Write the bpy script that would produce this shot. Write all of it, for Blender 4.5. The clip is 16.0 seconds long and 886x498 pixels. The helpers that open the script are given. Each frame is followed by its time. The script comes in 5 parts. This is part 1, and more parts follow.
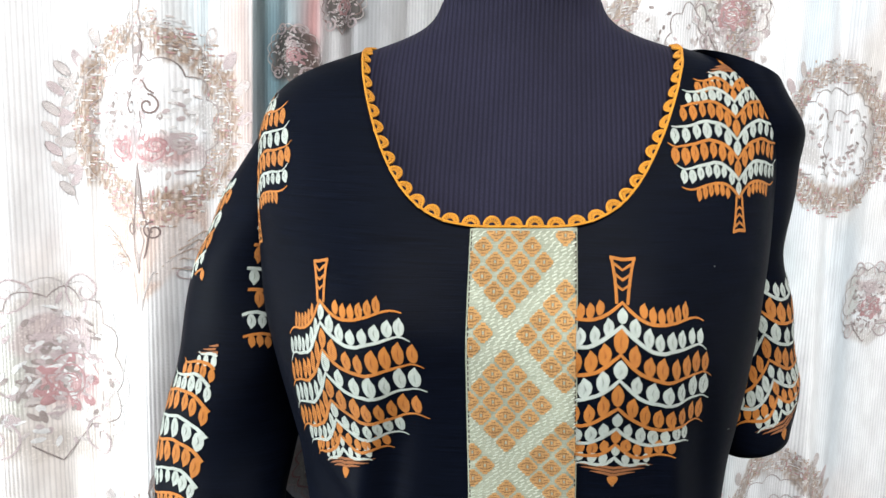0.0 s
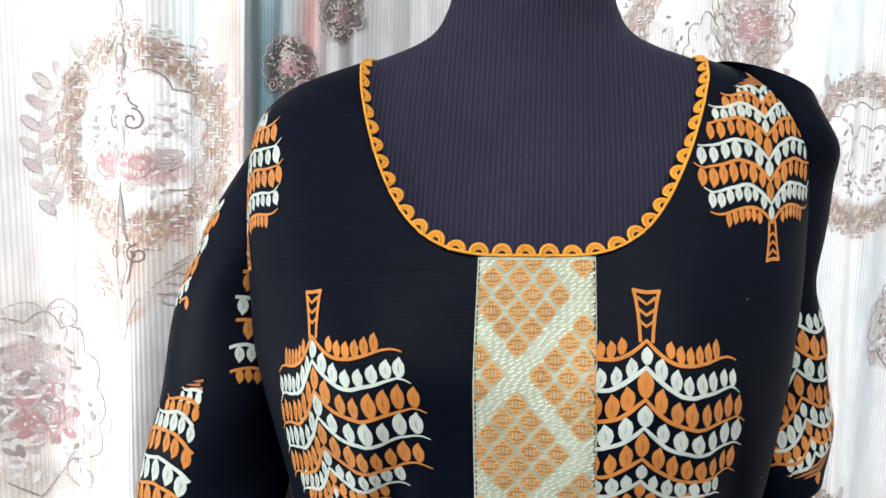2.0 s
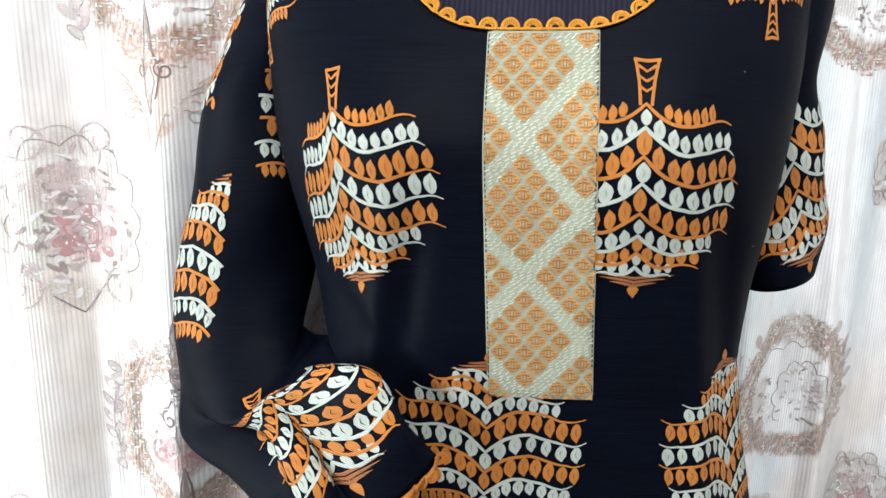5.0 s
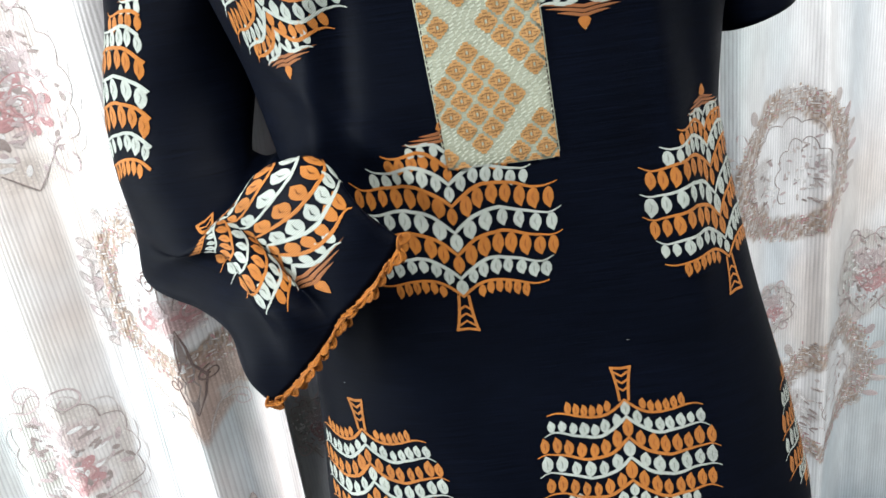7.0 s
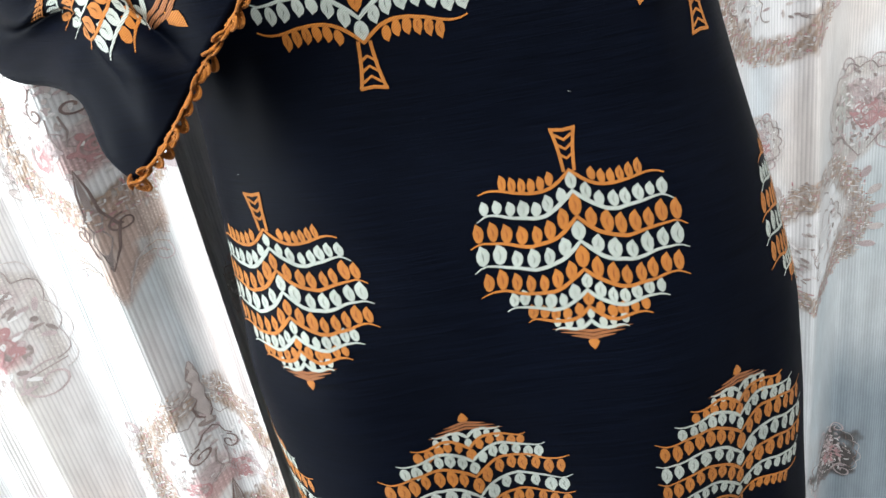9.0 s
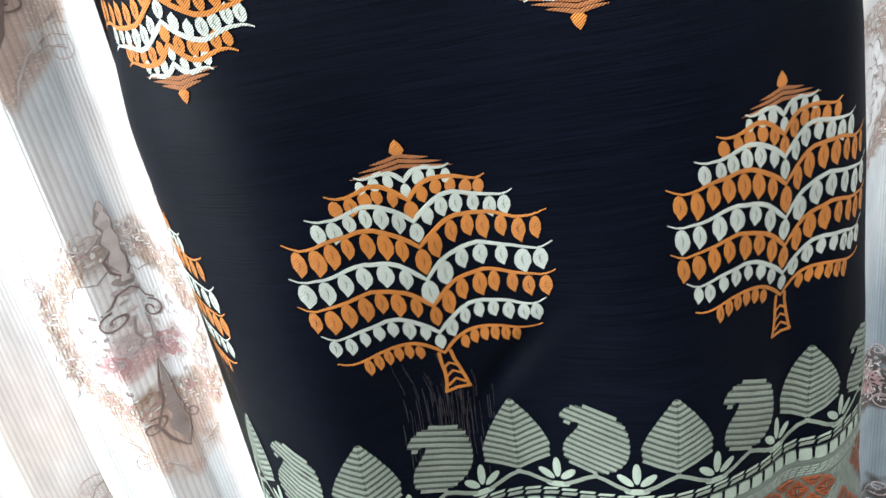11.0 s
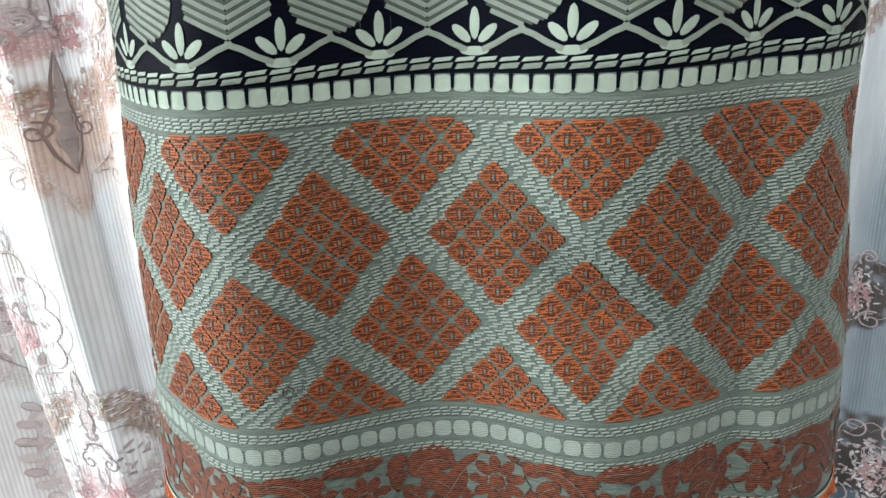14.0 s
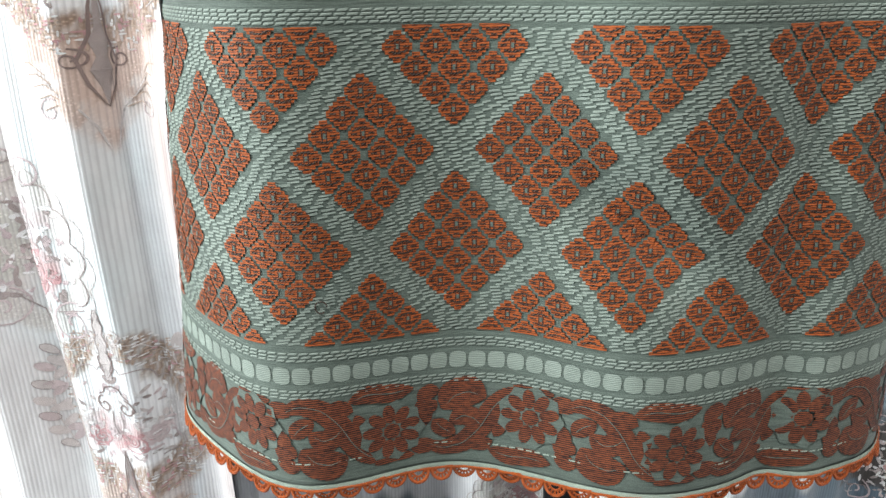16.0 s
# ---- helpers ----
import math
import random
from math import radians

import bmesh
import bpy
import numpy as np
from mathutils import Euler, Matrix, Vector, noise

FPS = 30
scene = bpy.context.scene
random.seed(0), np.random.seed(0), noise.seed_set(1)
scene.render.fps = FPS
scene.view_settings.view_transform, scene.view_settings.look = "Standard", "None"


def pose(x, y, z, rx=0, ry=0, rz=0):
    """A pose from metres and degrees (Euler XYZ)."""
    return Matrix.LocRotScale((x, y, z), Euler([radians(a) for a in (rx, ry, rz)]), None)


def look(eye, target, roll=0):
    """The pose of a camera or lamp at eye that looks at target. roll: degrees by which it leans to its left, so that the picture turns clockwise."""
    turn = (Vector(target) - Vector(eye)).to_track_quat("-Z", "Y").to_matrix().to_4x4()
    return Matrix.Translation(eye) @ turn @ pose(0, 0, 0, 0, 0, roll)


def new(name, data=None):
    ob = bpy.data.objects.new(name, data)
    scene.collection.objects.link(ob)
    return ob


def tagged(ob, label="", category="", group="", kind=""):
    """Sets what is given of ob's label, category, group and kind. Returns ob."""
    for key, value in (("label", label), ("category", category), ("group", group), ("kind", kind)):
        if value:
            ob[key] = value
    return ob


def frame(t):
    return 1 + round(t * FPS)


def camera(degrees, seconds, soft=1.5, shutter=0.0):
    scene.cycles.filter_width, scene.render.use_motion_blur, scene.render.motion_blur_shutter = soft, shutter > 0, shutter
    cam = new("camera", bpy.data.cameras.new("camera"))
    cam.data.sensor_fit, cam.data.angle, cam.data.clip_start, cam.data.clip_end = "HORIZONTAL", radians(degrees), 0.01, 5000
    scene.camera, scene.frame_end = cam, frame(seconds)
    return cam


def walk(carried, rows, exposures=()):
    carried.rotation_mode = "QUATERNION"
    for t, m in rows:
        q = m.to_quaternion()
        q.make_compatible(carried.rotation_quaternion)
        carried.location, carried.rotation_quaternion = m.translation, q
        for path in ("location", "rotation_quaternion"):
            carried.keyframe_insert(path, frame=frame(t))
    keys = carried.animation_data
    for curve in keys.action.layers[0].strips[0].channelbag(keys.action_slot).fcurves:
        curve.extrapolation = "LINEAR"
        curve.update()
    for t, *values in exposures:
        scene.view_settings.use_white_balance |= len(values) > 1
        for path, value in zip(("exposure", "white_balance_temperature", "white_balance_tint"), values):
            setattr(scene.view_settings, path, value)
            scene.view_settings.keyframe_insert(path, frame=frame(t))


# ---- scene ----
import functools
cam = camera(60.2, 16.0)
PATH = [
    (0, (-0.025, -0.632, 1.322), (-0.163, 1.344, 1.044), 1.9),
    (0.5, (-0.023, -0.599, 1.32), (-0.15, 1.38, 1.061), 1.6),
    (1, (-0.019, -0.589, 1.322), (-0.165, 1.391, 1.081), 1.5),
    (1.5, (-0.023, -0.587, 1.33), (-0.175, 1.391, 1.082), 1.5),
    (2, (-0.03, -0.586, 1.327), (-0.176, 1.393, 1.078), 2.0),
    (2.5, (-0.029, -0.597, 1.319), (-0.165, 1.382, 1.06), 2.2),
    (3, (-0.031, -0.608, 1.299), (-0.173, 1.37, 1.037), 2.4),
    (3.2, (-0.035, -0.61, 1.291), (-0.179, 1.366, 1.02), 2.3),
    (5.5, (-0.014, -0.633, 1.23), (-0.23, 1.282, 0.693), 0.4),
    (6, (-0.007, -0.627, 1.209), (-0.243, 1.266, 0.609), -3.7),
    (6.5, (0.005, -0.617, 1.185), (-0.21, 1.264, 0.541), -6.8),
    (7, (0.013, -0.609, 1.158), (-0.213, 1.244, 0.442), -8.1),
    (7.5, (0.024, -0.601, 1.133), (-0.206, 1.228, 0.355), -9.7),
    (8, (0.034, -0.591, 1.101), (-0.197, 1.205, 0.252), -10.6),
    (8.2, (0.037, -0.588, 1.088), (-0.19, 1.194, 0.21), -10.8),
    (10.5, (0.043, -0.523, 0.861), (-0.23, 1.305, 0.097), -11.9),
    (11, (0.042, -0.512, 0.813), (-0.224, 1.299, 0.006), -11.0),
    (11.5, (0.044, -0.5, 0.752), (-0.209, 1.324, -0.027), -8.5),
    (12, (0.041, -0.501, 0.694), (-0.209, 1.331, -0.067), -6.2),
    (12.5, (0.048, -0.52, 0.652), (-0.228, 1.321, -0.08), -5.5),
    (13, (0.043, -0.515, 0.6), (-0.222, 1.334, -0.115), -4.0),
    (13.5, (0.047, -0.507, 0.563), (-0.207, 1.341, -0.157), -3.4),
    (14, (0.058, -0.52, 0.543), (-0.185, 1.342, -0.147), -3.0),
    (14.5, (0.049, -0.533, 0.51), (-0.196, 1.335, -0.163), -2.5),
    (15, (0.052, -0.528, 0.481), (-0.185, 1.34, -0.193), -2.3),
    (15.5, (0.052, -0.524, 0.472), (-0.192, 1.346, -0.194), -1.3),
    (16, (0.043, -0.523, 0.5), (-0.236, 1.337, -0.181), -0.5),
]
EXPOSURES = [(0.0, -0.04), (3.0, -0.02), (8.2, 0.12), (10.5, 0.44), (12.0, 0.55), (13.0, 0.40), (14.0, 0.33), (16.0, 0.29)]
walk(cam, [(t, look(eye, target, roll)) for t, eye, target, roll in PATH], EXPOSURES)

# ---- world and lights ----
world = bpy.data.worlds.new("world")
scene.world = world
world.use_nodes = True
_wn = world.node_tree.nodes
_sky = _wn.new("ShaderNodeTexSky")
_sky.sky_type, _sky.sun_disc = "NISHITA", False
_sky.sun_elevation, _sky.sun_rotation = radians(40), radians(200)
world.node_tree.links.new(_sky.outputs[0], _wn["Background"].inputs[0])
_wn["Background"].inputs[1].default_value = 0.1


def area_lamp(name, m, size_x, size_y, power, colour):
    data = bpy.data.lights.new(name, "AREA")
    data.shape, data.size, data.size_y, data.energy, data.color = "RECTANGLE", size_x, size_y, power, colour
    ob = new(name, data)
    ob.matrix_world = m
    return ob


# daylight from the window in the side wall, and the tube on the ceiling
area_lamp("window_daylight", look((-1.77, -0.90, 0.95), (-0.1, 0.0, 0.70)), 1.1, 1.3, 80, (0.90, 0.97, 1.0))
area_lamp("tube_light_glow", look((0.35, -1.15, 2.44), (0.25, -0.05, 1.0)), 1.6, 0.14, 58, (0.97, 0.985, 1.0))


# ---- materials ----
def material(name, rough=0.8, metal=0.0, sheen=0.0):
    mat = bpy.data.materials.new(name)
    mat.use_nodes = True
    b = mat.node_tree.nodes["Principled BSDF"]
    b.inputs["Roughness"].default_value, b.inputs["Metallic"].default_value = rough, metal
    b.inputs["Sheen Weight"].default_value = sheen
    b.inputs["Specular IOR Level"].default_value = 0.18
    return mat, mat.node_tree.nodes, mat.node_tree.links, b


def node(nodes, kind, **values):
    n = nodes.new(kind)
    for k, v in values.items():
        n.inputs[k.replace("_", " ")].default_value = v
    return n


def ramp(nodes, links, source, stops):
    r = nodes.new("ShaderNodeValToRGB")
    e = r.color_ramp.elements
    while len(e) < len(stops):
        e.new(0.5)
    for k, (p, c) in enumerate(stops):
        e[k].position, e[k].color = p, (*c, 1)
    links.new(source, r.inputs[0])
    return r


def mixed(nodes, links, kind, fac, a, b):
    m = nodes.new("ShaderNodeMix")
    m.data_type, m.blend_type = "RGBA", kind
    for sock, v in ((m.inputs[0], fac), (m.inputs[6], a), (m.inputs[7], b)):
        if isinstance(v, (int, float)):
            sock.default_value = v
        elif isinstance(v, tuple):
            sock.default_value = (*v, 1)
        else:
            links.new(v, sock)
    return m.outputs[2]


def bump(nodes, links, b, height, strength, distance):
    n = node(nodes, "ShaderNodeBump", Strength=strength, Distance=distance)
    links.new(height, n.inputs["Height"])
    links.new(n.outputs[0], b.inputs["Normal"])


def coords(nodes, links, scale, uv=False, turn=0.0):
    tc = nodes.new("ShaderNodeTexCoord")
    mp = nodes.new("ShaderNodeMapping")
    mp.inputs["Scale"].default_value = scale
    mp.inputs["Rotation"].default_value = (0, radians(turn), 0)
    links.new(tc.outputs["UV" if uv else "Object"], mp.inputs[0])
    return mp.outputs[0]


def cloth(name, dark, light, slub=(30, 30, 1400), fine=1800.0, rough=0.85, sheen=0.1, depth=0.0006, patch=9.0, gloss=0.15):
    """Woven cloth: slub threads along one way, fine weave, and soft larger patches."""
    mat, n, l, b = material(name, rough, 0.0, sheen)
    b.inputs["Specular IOR Level"].default_value = gloss
    t1 = node(n, "ShaderNodeTexNoise", Scale=1.0, Detail=3.0)
    l.new(coords(n, l, slub), t1.inputs["Vector"])
    t2 = node(n, "ShaderNodeTexNoise", Scale=fine, Detail=2.0)
    l.new(coords(n, l, (1, 1, 1)), t2.inputs["Vector"])
    t3 = node(n, "ShaderNodeTexNoise", Scale=patch, Detail=4.0)
    l.new(coords(n, l, (1, 1, 1)), t3.inputs["Vector"])
    c = ramp(n, l, t1.outputs[0], ((0.3, dark), (0.72, light)))
    c2 = mixed(n, l, "MULTIPLY", 0.55, c.outputs[0], ramp(n, l, t3.outputs[0], ((0.3, (0.6, 0.6, 0.6)), (0.7, (1.25, 1.25, 1.25)))).outputs[0])
    c3 = mixed(n, l, "MULTIPLY", 0.5, c2, ramp(n, l, t2.outputs[0], ((0.3, (0.55, 0.55, 0.55)), (0.7, (1.3, 1.3, 1.3)))).outputs[0])
    l.new(c3, b.inputs["Base Color"])
    h = mixed(n, l, "ADD", 0.6, t1.outputs[0], t2.outputs[0])
    bump(n, l, b, h, 0.5, depth)
    return mat


def thread(name, dark, light, turn=38.0, scale=520.0, rough=0.6, depth=0.0005, wear=0.5):
    """Embroidery or print in hatched thread."""
    mat, n, l, b = material(name, rough, 0.0, 0.04)
    b.inputs["Specular IOR Level"].default_value = 0.22
    w = node(n, "ShaderNodeTexWave", Scale=scale * 0.6, Distortion=1.2, Detail=2.0)
    w.bands_direction = "Z"
    l.new(coords(n, l, (1, 1, 1), turn=turn), w.inputs["Vector"])
    t3 = node(n, "ShaderNodeTexNoise", Scale=45.0, Detail=5.0)
    l.new(coords(n, l, (1, 1, 1)), t3.inputs["Vector"])
    c = ramp(n, l, w.outputs[1], ((0.10, dark), (0.42, light)))
    c2 = mixed(n, l, "MULTIPLY", wear, c.outputs[0], ramp(n, l, t3.outputs[0], ((0.3, (0.62, 0.62, 0.62)), (0.68, (1.15, 1.15, 1.15)))).outputs[0])
    l.new(c2, b.inputs["Base Color"])
    bump(n, l, b, w.outputs[1], 0.6, depth)
    return mat


def woven(name, dark, light, low=0.40, high=0.54, dash=(300, 300, 950), rough=0.65):
    """Brocade figure: broken picks of weft with the dark warp showing between them."""
    mat, n, l, b = material(name, rough, 0.0, 0.04)
    t1 = node(n, "ShaderNodeTexNoise", Scale=1.0, Detail=1.0)
    l.new(coords(n, l, dash), t1.inputs["Vector"])
    w = node(n, "ShaderNodeTexWave", Scale=260.0, Distortion=0.8, Detail=1.0)
    w.bands_direction = "Z"
    l.new(coords(n, l, (1, 1, 1), turn=2), w.inputs["Vector"])
    t2 = node(n, "ShaderNodeTexNoise", Scale=38.0, Detail=5.0)
    l.new(coords(n, l, (1, 1, 1)), t2.inputs["Vector"])
    h = mixed(n, l, "MIX", 0.35, t1.outputs[0], w.outputs[1])
    c = ramp(n, l, h, ((low, dark), (high, light)))
    c2 = mixed(n, l, "MULTIPLY", 0.5, c.outputs[0], ramp(n, l, t2.outputs[0], ((0.3, (0.65, 0.65, 0.65)), (0.68, (1.2, 1.2, 1.2)))).outputs[0])
    l.new(c2, b.inputs["Base Color"])
    bump(n, l, b, h, 0.4, 0.0003)
    return mat


M_BLACK = cloth("black_slub_cloth", (0.0007, 0.0012, 0.0029), (0.0021, 0.0034, 0.0080), rough=0.55, sheen=0.0, gloss=0.036, depth=0.0003)
def jersey(name, dark, light):
    """Ribbed knit: fine upright ribs with a soft nap."""
    mat, n, l, b = material(name, 0.75)
    b.inputs["Specular IOR Level"].default_value = 0.10
    w = node(n, "ShaderNodeTexWave", Scale=92.0, Distortion=0.5, Detail=1.0)
    l.new(coords(n, l, (1, 0, 0.02)), w.inputs["Vector"])
    t1 = node(n, "ShaderNodeTexNoise", Scale=14.0, Detail=6.0)
    l.new(coords(n, l, (1, 1, 1)), t1.inputs["Vector"])
    t2 = node(n, "ShaderNodeTexNoise", Scale=1500.0, Detail=2.0)
    l.new(coords(n, l, (1, 1, 1)), t2.inputs["Vector"])
    c = ramp(n, l, w.outputs[1], ((0.10, dark), (0.55, light)))
    c = mixed(n, l, "MULTIPLY", 0.6, c.outputs[0], ramp(n, l, t1.outputs[0], ((0.3, (0.65, 0.65, 0.65)), (0.7, (1.25, 1.25, 1.25)))).outputs[0])
    c = mixed(n, l, "MULTIPLY", 0.6, c, ramp(n, l, t2.outputs[0], ((0.35, (0.6, 0.6, 0.6)), (0.7, (1.5, 1.5, 1.5)))).outputs[0])
    l.new(c, b.inputs["Base Color"])
    bump(n, l, b, w.outputs[1], 0.5, 0.0008)
    return mat


M_FORM = jersey("ribbed_jersey", (0.0066, 0.0062, 0.0135), (0.0125, 0.0116, 0.0235))
M_ORANGE = thread("orange_thread", (0.16, 0.050, 0.008), (0.49, 0.175, 0.028))
M_PALE = thread("pale_thread", (0.16, 0.185, 0.165), (0.47, 0.505, 0.455))
M_SAGE = cloth("sage_brocade_ground", (0.070, 0.090, 0.074), (0.130, 0.160, 0.133), slub=(60, 60, 1600), rough=0.7)
M_PLACKET = cloth("pale_sage_brocade_ground", (0.21, 0.225, 0.165), (0.33, 0.345, 0.265), slub=(60, 60, 1600), rough=0.7)
M_CREAM = thread("cream_hatch_thread", (0.37, 0.395, 0.315), (0.55, 0.575, 0.47), turn=0, scale=900)
M_HATCH = thread("pale_green_hatch_thread", (0.165, 0.200, 0.167), (0.255, 0.298, 0.252), turn=0, scale=900, depth=0.0002)
M_GOLD = thread("gold_rosette_thread", (0.33, 0.170, 0.056), (0.55, 0.300, 0.110), turn=0, scale=1500)
M_RUST = woven("rust_rosette_weft", (0.060, 0.015, 0.006), (0.310, 0.074, 0.018), 0.33, 0.54, (380, 380, 1200))
M_DARKTHREAD = thread("dark_thread", (0.010, 0.008, 0.007), (0.05, 0.030, 0.018))
M_BRONZE = thread("bronze_thread", (0.13, 0.065, 0.022), (0.26, 0.14, 0.055))
M_SOFTPEARL = thread("soft_pearl_thread", (0.150, 0.182, 0.152), (0.240, 0.282, 0.238), turn=2, scale=520, depth=0.0002)
M_LEAFGREEN = thread("grey_green_thread", (0.115, 0.143, 0.113), (0.235, 0.272, 0.222), turn=0, scale=1300)
M_PEARL = thread("pale_green_thread", (0.225, 0.280, 0.225), (0.345, 0.41, 0.335), turn=0, scale=1300)
M_BROWN = woven("brown_scroll_weft", (0.014, 0.008, 0.007), (0.190, 0.053, 0.021), 0.43, 0.60)
M_CROCHET = thread("orange_crochet_yarn", (0.50, 0.17, 0.008), (0.82, 0.36, 0.03), turn=55, scale=2600, depth=0.0008)
M_CUFFYARN = thread("dark_orange_crochet_yarn", (0.22, 0.060, 0.006), (0.50, 0.170, 0.018), turn=55, scale=2600, depth=0.0008)
M_HEMYARN = thread("red_orange_crochet_yarn", (0.20, 0.034, 0.006), (0.50, 0.105, 0.014), turn=55, scale=2600, depth=0.0008)


# ---- helpers for building ----
def mesh_of(name, verts, faces, mats, index=None, smooth=True, uvs=None):
    me = bpy.data.meshes.new(name)
    me.from_pydata([tuple(map(float, v)) for v in verts], [], faces)
    for m in mats:
        me.materials.append(m)
    if index is not None:
        me.polygons.foreach_set("material_index", index)
    if smooth:
        me.polygons.foreach_set("use_smooth", [True] * len(me.polygons))
    me.update()
    return me


def part(name, me, parent, label=""):
    ob = new(name, me)
    ob.parent = parent
    if label:
        tagged(ob, label)
    return ob


def smooth(a, b, x):
    f = np.clip((x - a) / (b - a), 0, 1)
    return f * f * (3 - 2 * f)


@functools.lru_cache(None)
def eased(table):
    """A profile without kinks, on an even ladder of heights."""
    z = np.arange(0.15, 1.70, 0.001)
    v = np.interp(z, [p[0] for p in table], [p[1] for p in table])
    k = np.exp(-(np.arange(-24, 25) / 8.0) ** 2 / 2)
    return z, np.convolve(np.pad(v, 24, mode="edge"), k / k.sum(), "valid")


def pick(table, z):
    return np.interp(z, *eased(tuple(table)))


# ---- the shape of the dress ----
CX = [(0.23, 0.026), (0.33, 0.028), (0.45, 0.026), (0.56, 0.030), (0.65, 0.026), (0.74, 0.022), (0.83, 0.016), (0.92, 0.007), (1.04, -0.003), (1.2, -0.012), (1.6, -0.014)]
HALF = [(0.23, 0.219), (0.33, 0.213), (0.45, 0.204), (0.56, 0.200), (0.65, 0.200), (0.74, 0.197), (0.83, 0.183), (0.92, 0.169), (0.99, 0.160), (1.04, 0.157), (1.10, 0.165),
        (1.15, 0.178), (1.19, 0.188), (1.25, 0.198), (1.30, 0.204), (1.335, 0.204), (1.36, 0.196), (1.378, 0.178), (1.388, 0.155), (1.394, 0.130), (1.40, 0.105), (1.41, 0.078), (1.43, 0.062), (1.46, 0.056), (1.6, 0.054)]
FRONT = [(0.23, 0.182), (0.43, 0.181), (0.52, 0.178), (0.58, 0.177), (0.66, 0.182), (0.74, 0.184), (0.80, 0.176), (0.89, 0.163), (0.95, 0.163), (1.04, 0.162), (1.10, 0.165), (1.16, 0.169),
         (1.20, 0.167), (1.25, 0.149), (1.27, 0.138), (1.30, 0.122), (1.33, 0.104), (1.36, 0.085), (1.38, 0.072), (1.395, 0.063), (1.41, 0.058), (1.43, 0.054), (1.6, 0.052)]
BACK = [(0.23, 0.075), (0.74, 0.085), (1.0, 0.06), (1.2, 0.075), (1.33, 0.07), (1.39, 0.05), (1.43, 0.054), (1.6, 0.052)]
BEND = [(0.3, 4.2), (0.8, 4.0), (0.95, 3.8), (1.1, 3.2), (1.2, 2.9), (1.3, 2.5), (1.38, 2.5), (1.43, 2.0)]
MID = -0.014


def tilt(x, z):
    return 0.045 * (x - MID) * smooth(1.18, 1.34, z)


def folds(x, z):
    """How far the cloth stands out towards the front, in metres."""
    low = smooth(0.86, 0.50, z)
    f = 0.0115 * low * np.cos(2 * np.pi * (x + 0.083) / 0.176) * np.exp(-((x - 0.0) / 0.22) ** 4)
    f += 0.004 * low * np.exp(-((x - 0.185 - 0.02 * (z - 0.4)) / 0.014) ** 2) - 0.004 * low * np.exp(-((x - 0.160 - 0.02 * (z - 0.4)) / 0.012) ** 2)
    f += 0.007 * low * np.exp(-((x + 0.09) / 0.06) ** 2)
    bust = np.exp(-((z - 1.195) / 0.055) ** 2)
    f += 0.016 * bust * (np.exp(-((x + 0.110) / 0.048) ** 2) + np.exp(-((x - 0.068) / 0.048) ** 2))
    f += 0.0035 * np.exp(-((z - 1.10 + 1.0 * (x + 0.12)) / 0.012) ** 2) * smooth(-0.17, -0.12, x) * smooth(0.0, -0.06, x)
    side = smooth(1.22, 1.12, z) * smooth(0.88, 1.0, z)
    f += side * (0.006 * np.exp(-((x - 0.112 + 0.14 * (z - 1.0)) / 0.010) ** 2) - 0.005 * np.exp(-((x - 0.135 + 0.14 * (z - 1.0)) / 0.010) ** 2))
    f += side * (0.005 * np.exp(-((x + 0.118 - 0.12 * (z - 1.0)) / 0.010) ** 2) - 0.004 * np.exp(-((x + 0.098 - 0.12 * (z - 1.0)) / 0.010) ** 2))
    f += 0.0012 * np.sin(31 * x + 17 * z) * np.sin(11 * z + 23 * x + 1.0) + 0.0007 * np.sin(70 * x + 41 * z + 2.0)
    f -= 0.015 * np.exp(-((x - 0.084 + 0.75 * (z - 0.385)) / 0.022) ** 2 - ((z - 0.385) / 0.036) ** 2)
    # a pinch in the cloth above the leaf border
    f -= 0.006 * np.exp(-((x - 0.012 + 0.8 * (0.585 - z)) / 0.010) ** 2 - ((z - 0.585) / 0.030) ** 2)
    return f


def section(z, t, puff=1.0, inset=0.0):
    """A closed cross-section; t = 0 is the middle of the front, positive to +x."""
    a, cx = pick(HALF, z) - inset, pick(CX, z)
    n = pick(BEND, z)
    s, c = np.sin(t), np.cos(t)
    x = cx + a * np.sign(s) * np.abs(s) ** (2 / n)
    b = np.where(c > 0, pick(FRONT, z) - inset, pick(BACK, z) - inset)
    y = -b * np.sign(c) * np.abs(c) ** (2 / n)
    y = y + 0.055 * (x - cx) - puff * folds(x, z) * smooth(-0.1, 0.35, c)
    return np.stack([x, y, z + tilt(x, z)], -1)


def arc_rows(zs, puff=1.0, inset=0.0, dense=1600):
    """For each height the section as an even walk by arc length, from the back round to the back, and its arc positions."""
    w = np.linspace(0, 1, dense // 4 + 1)
    quarter = np.pi / 2 * w ** 2.2 / (w ** 2.2 + (1 - w) ** 2.2)  # crowded where the section is flat
    half = np.concatenate([quarter, np.pi - quarter[-2::-1]])
    t = np.concatenate([-half[:0:-1], half])
    rows = []
    for z in zs:
        p = section(z, t, puff, inset)
        s = np.concatenate([[0], np.cumsum(np.linalg.norm(np.diff(p[:, :2], axis=0), axis=1))])
        rows.append((p, s, np.interp(0, t, s)))
    return rows


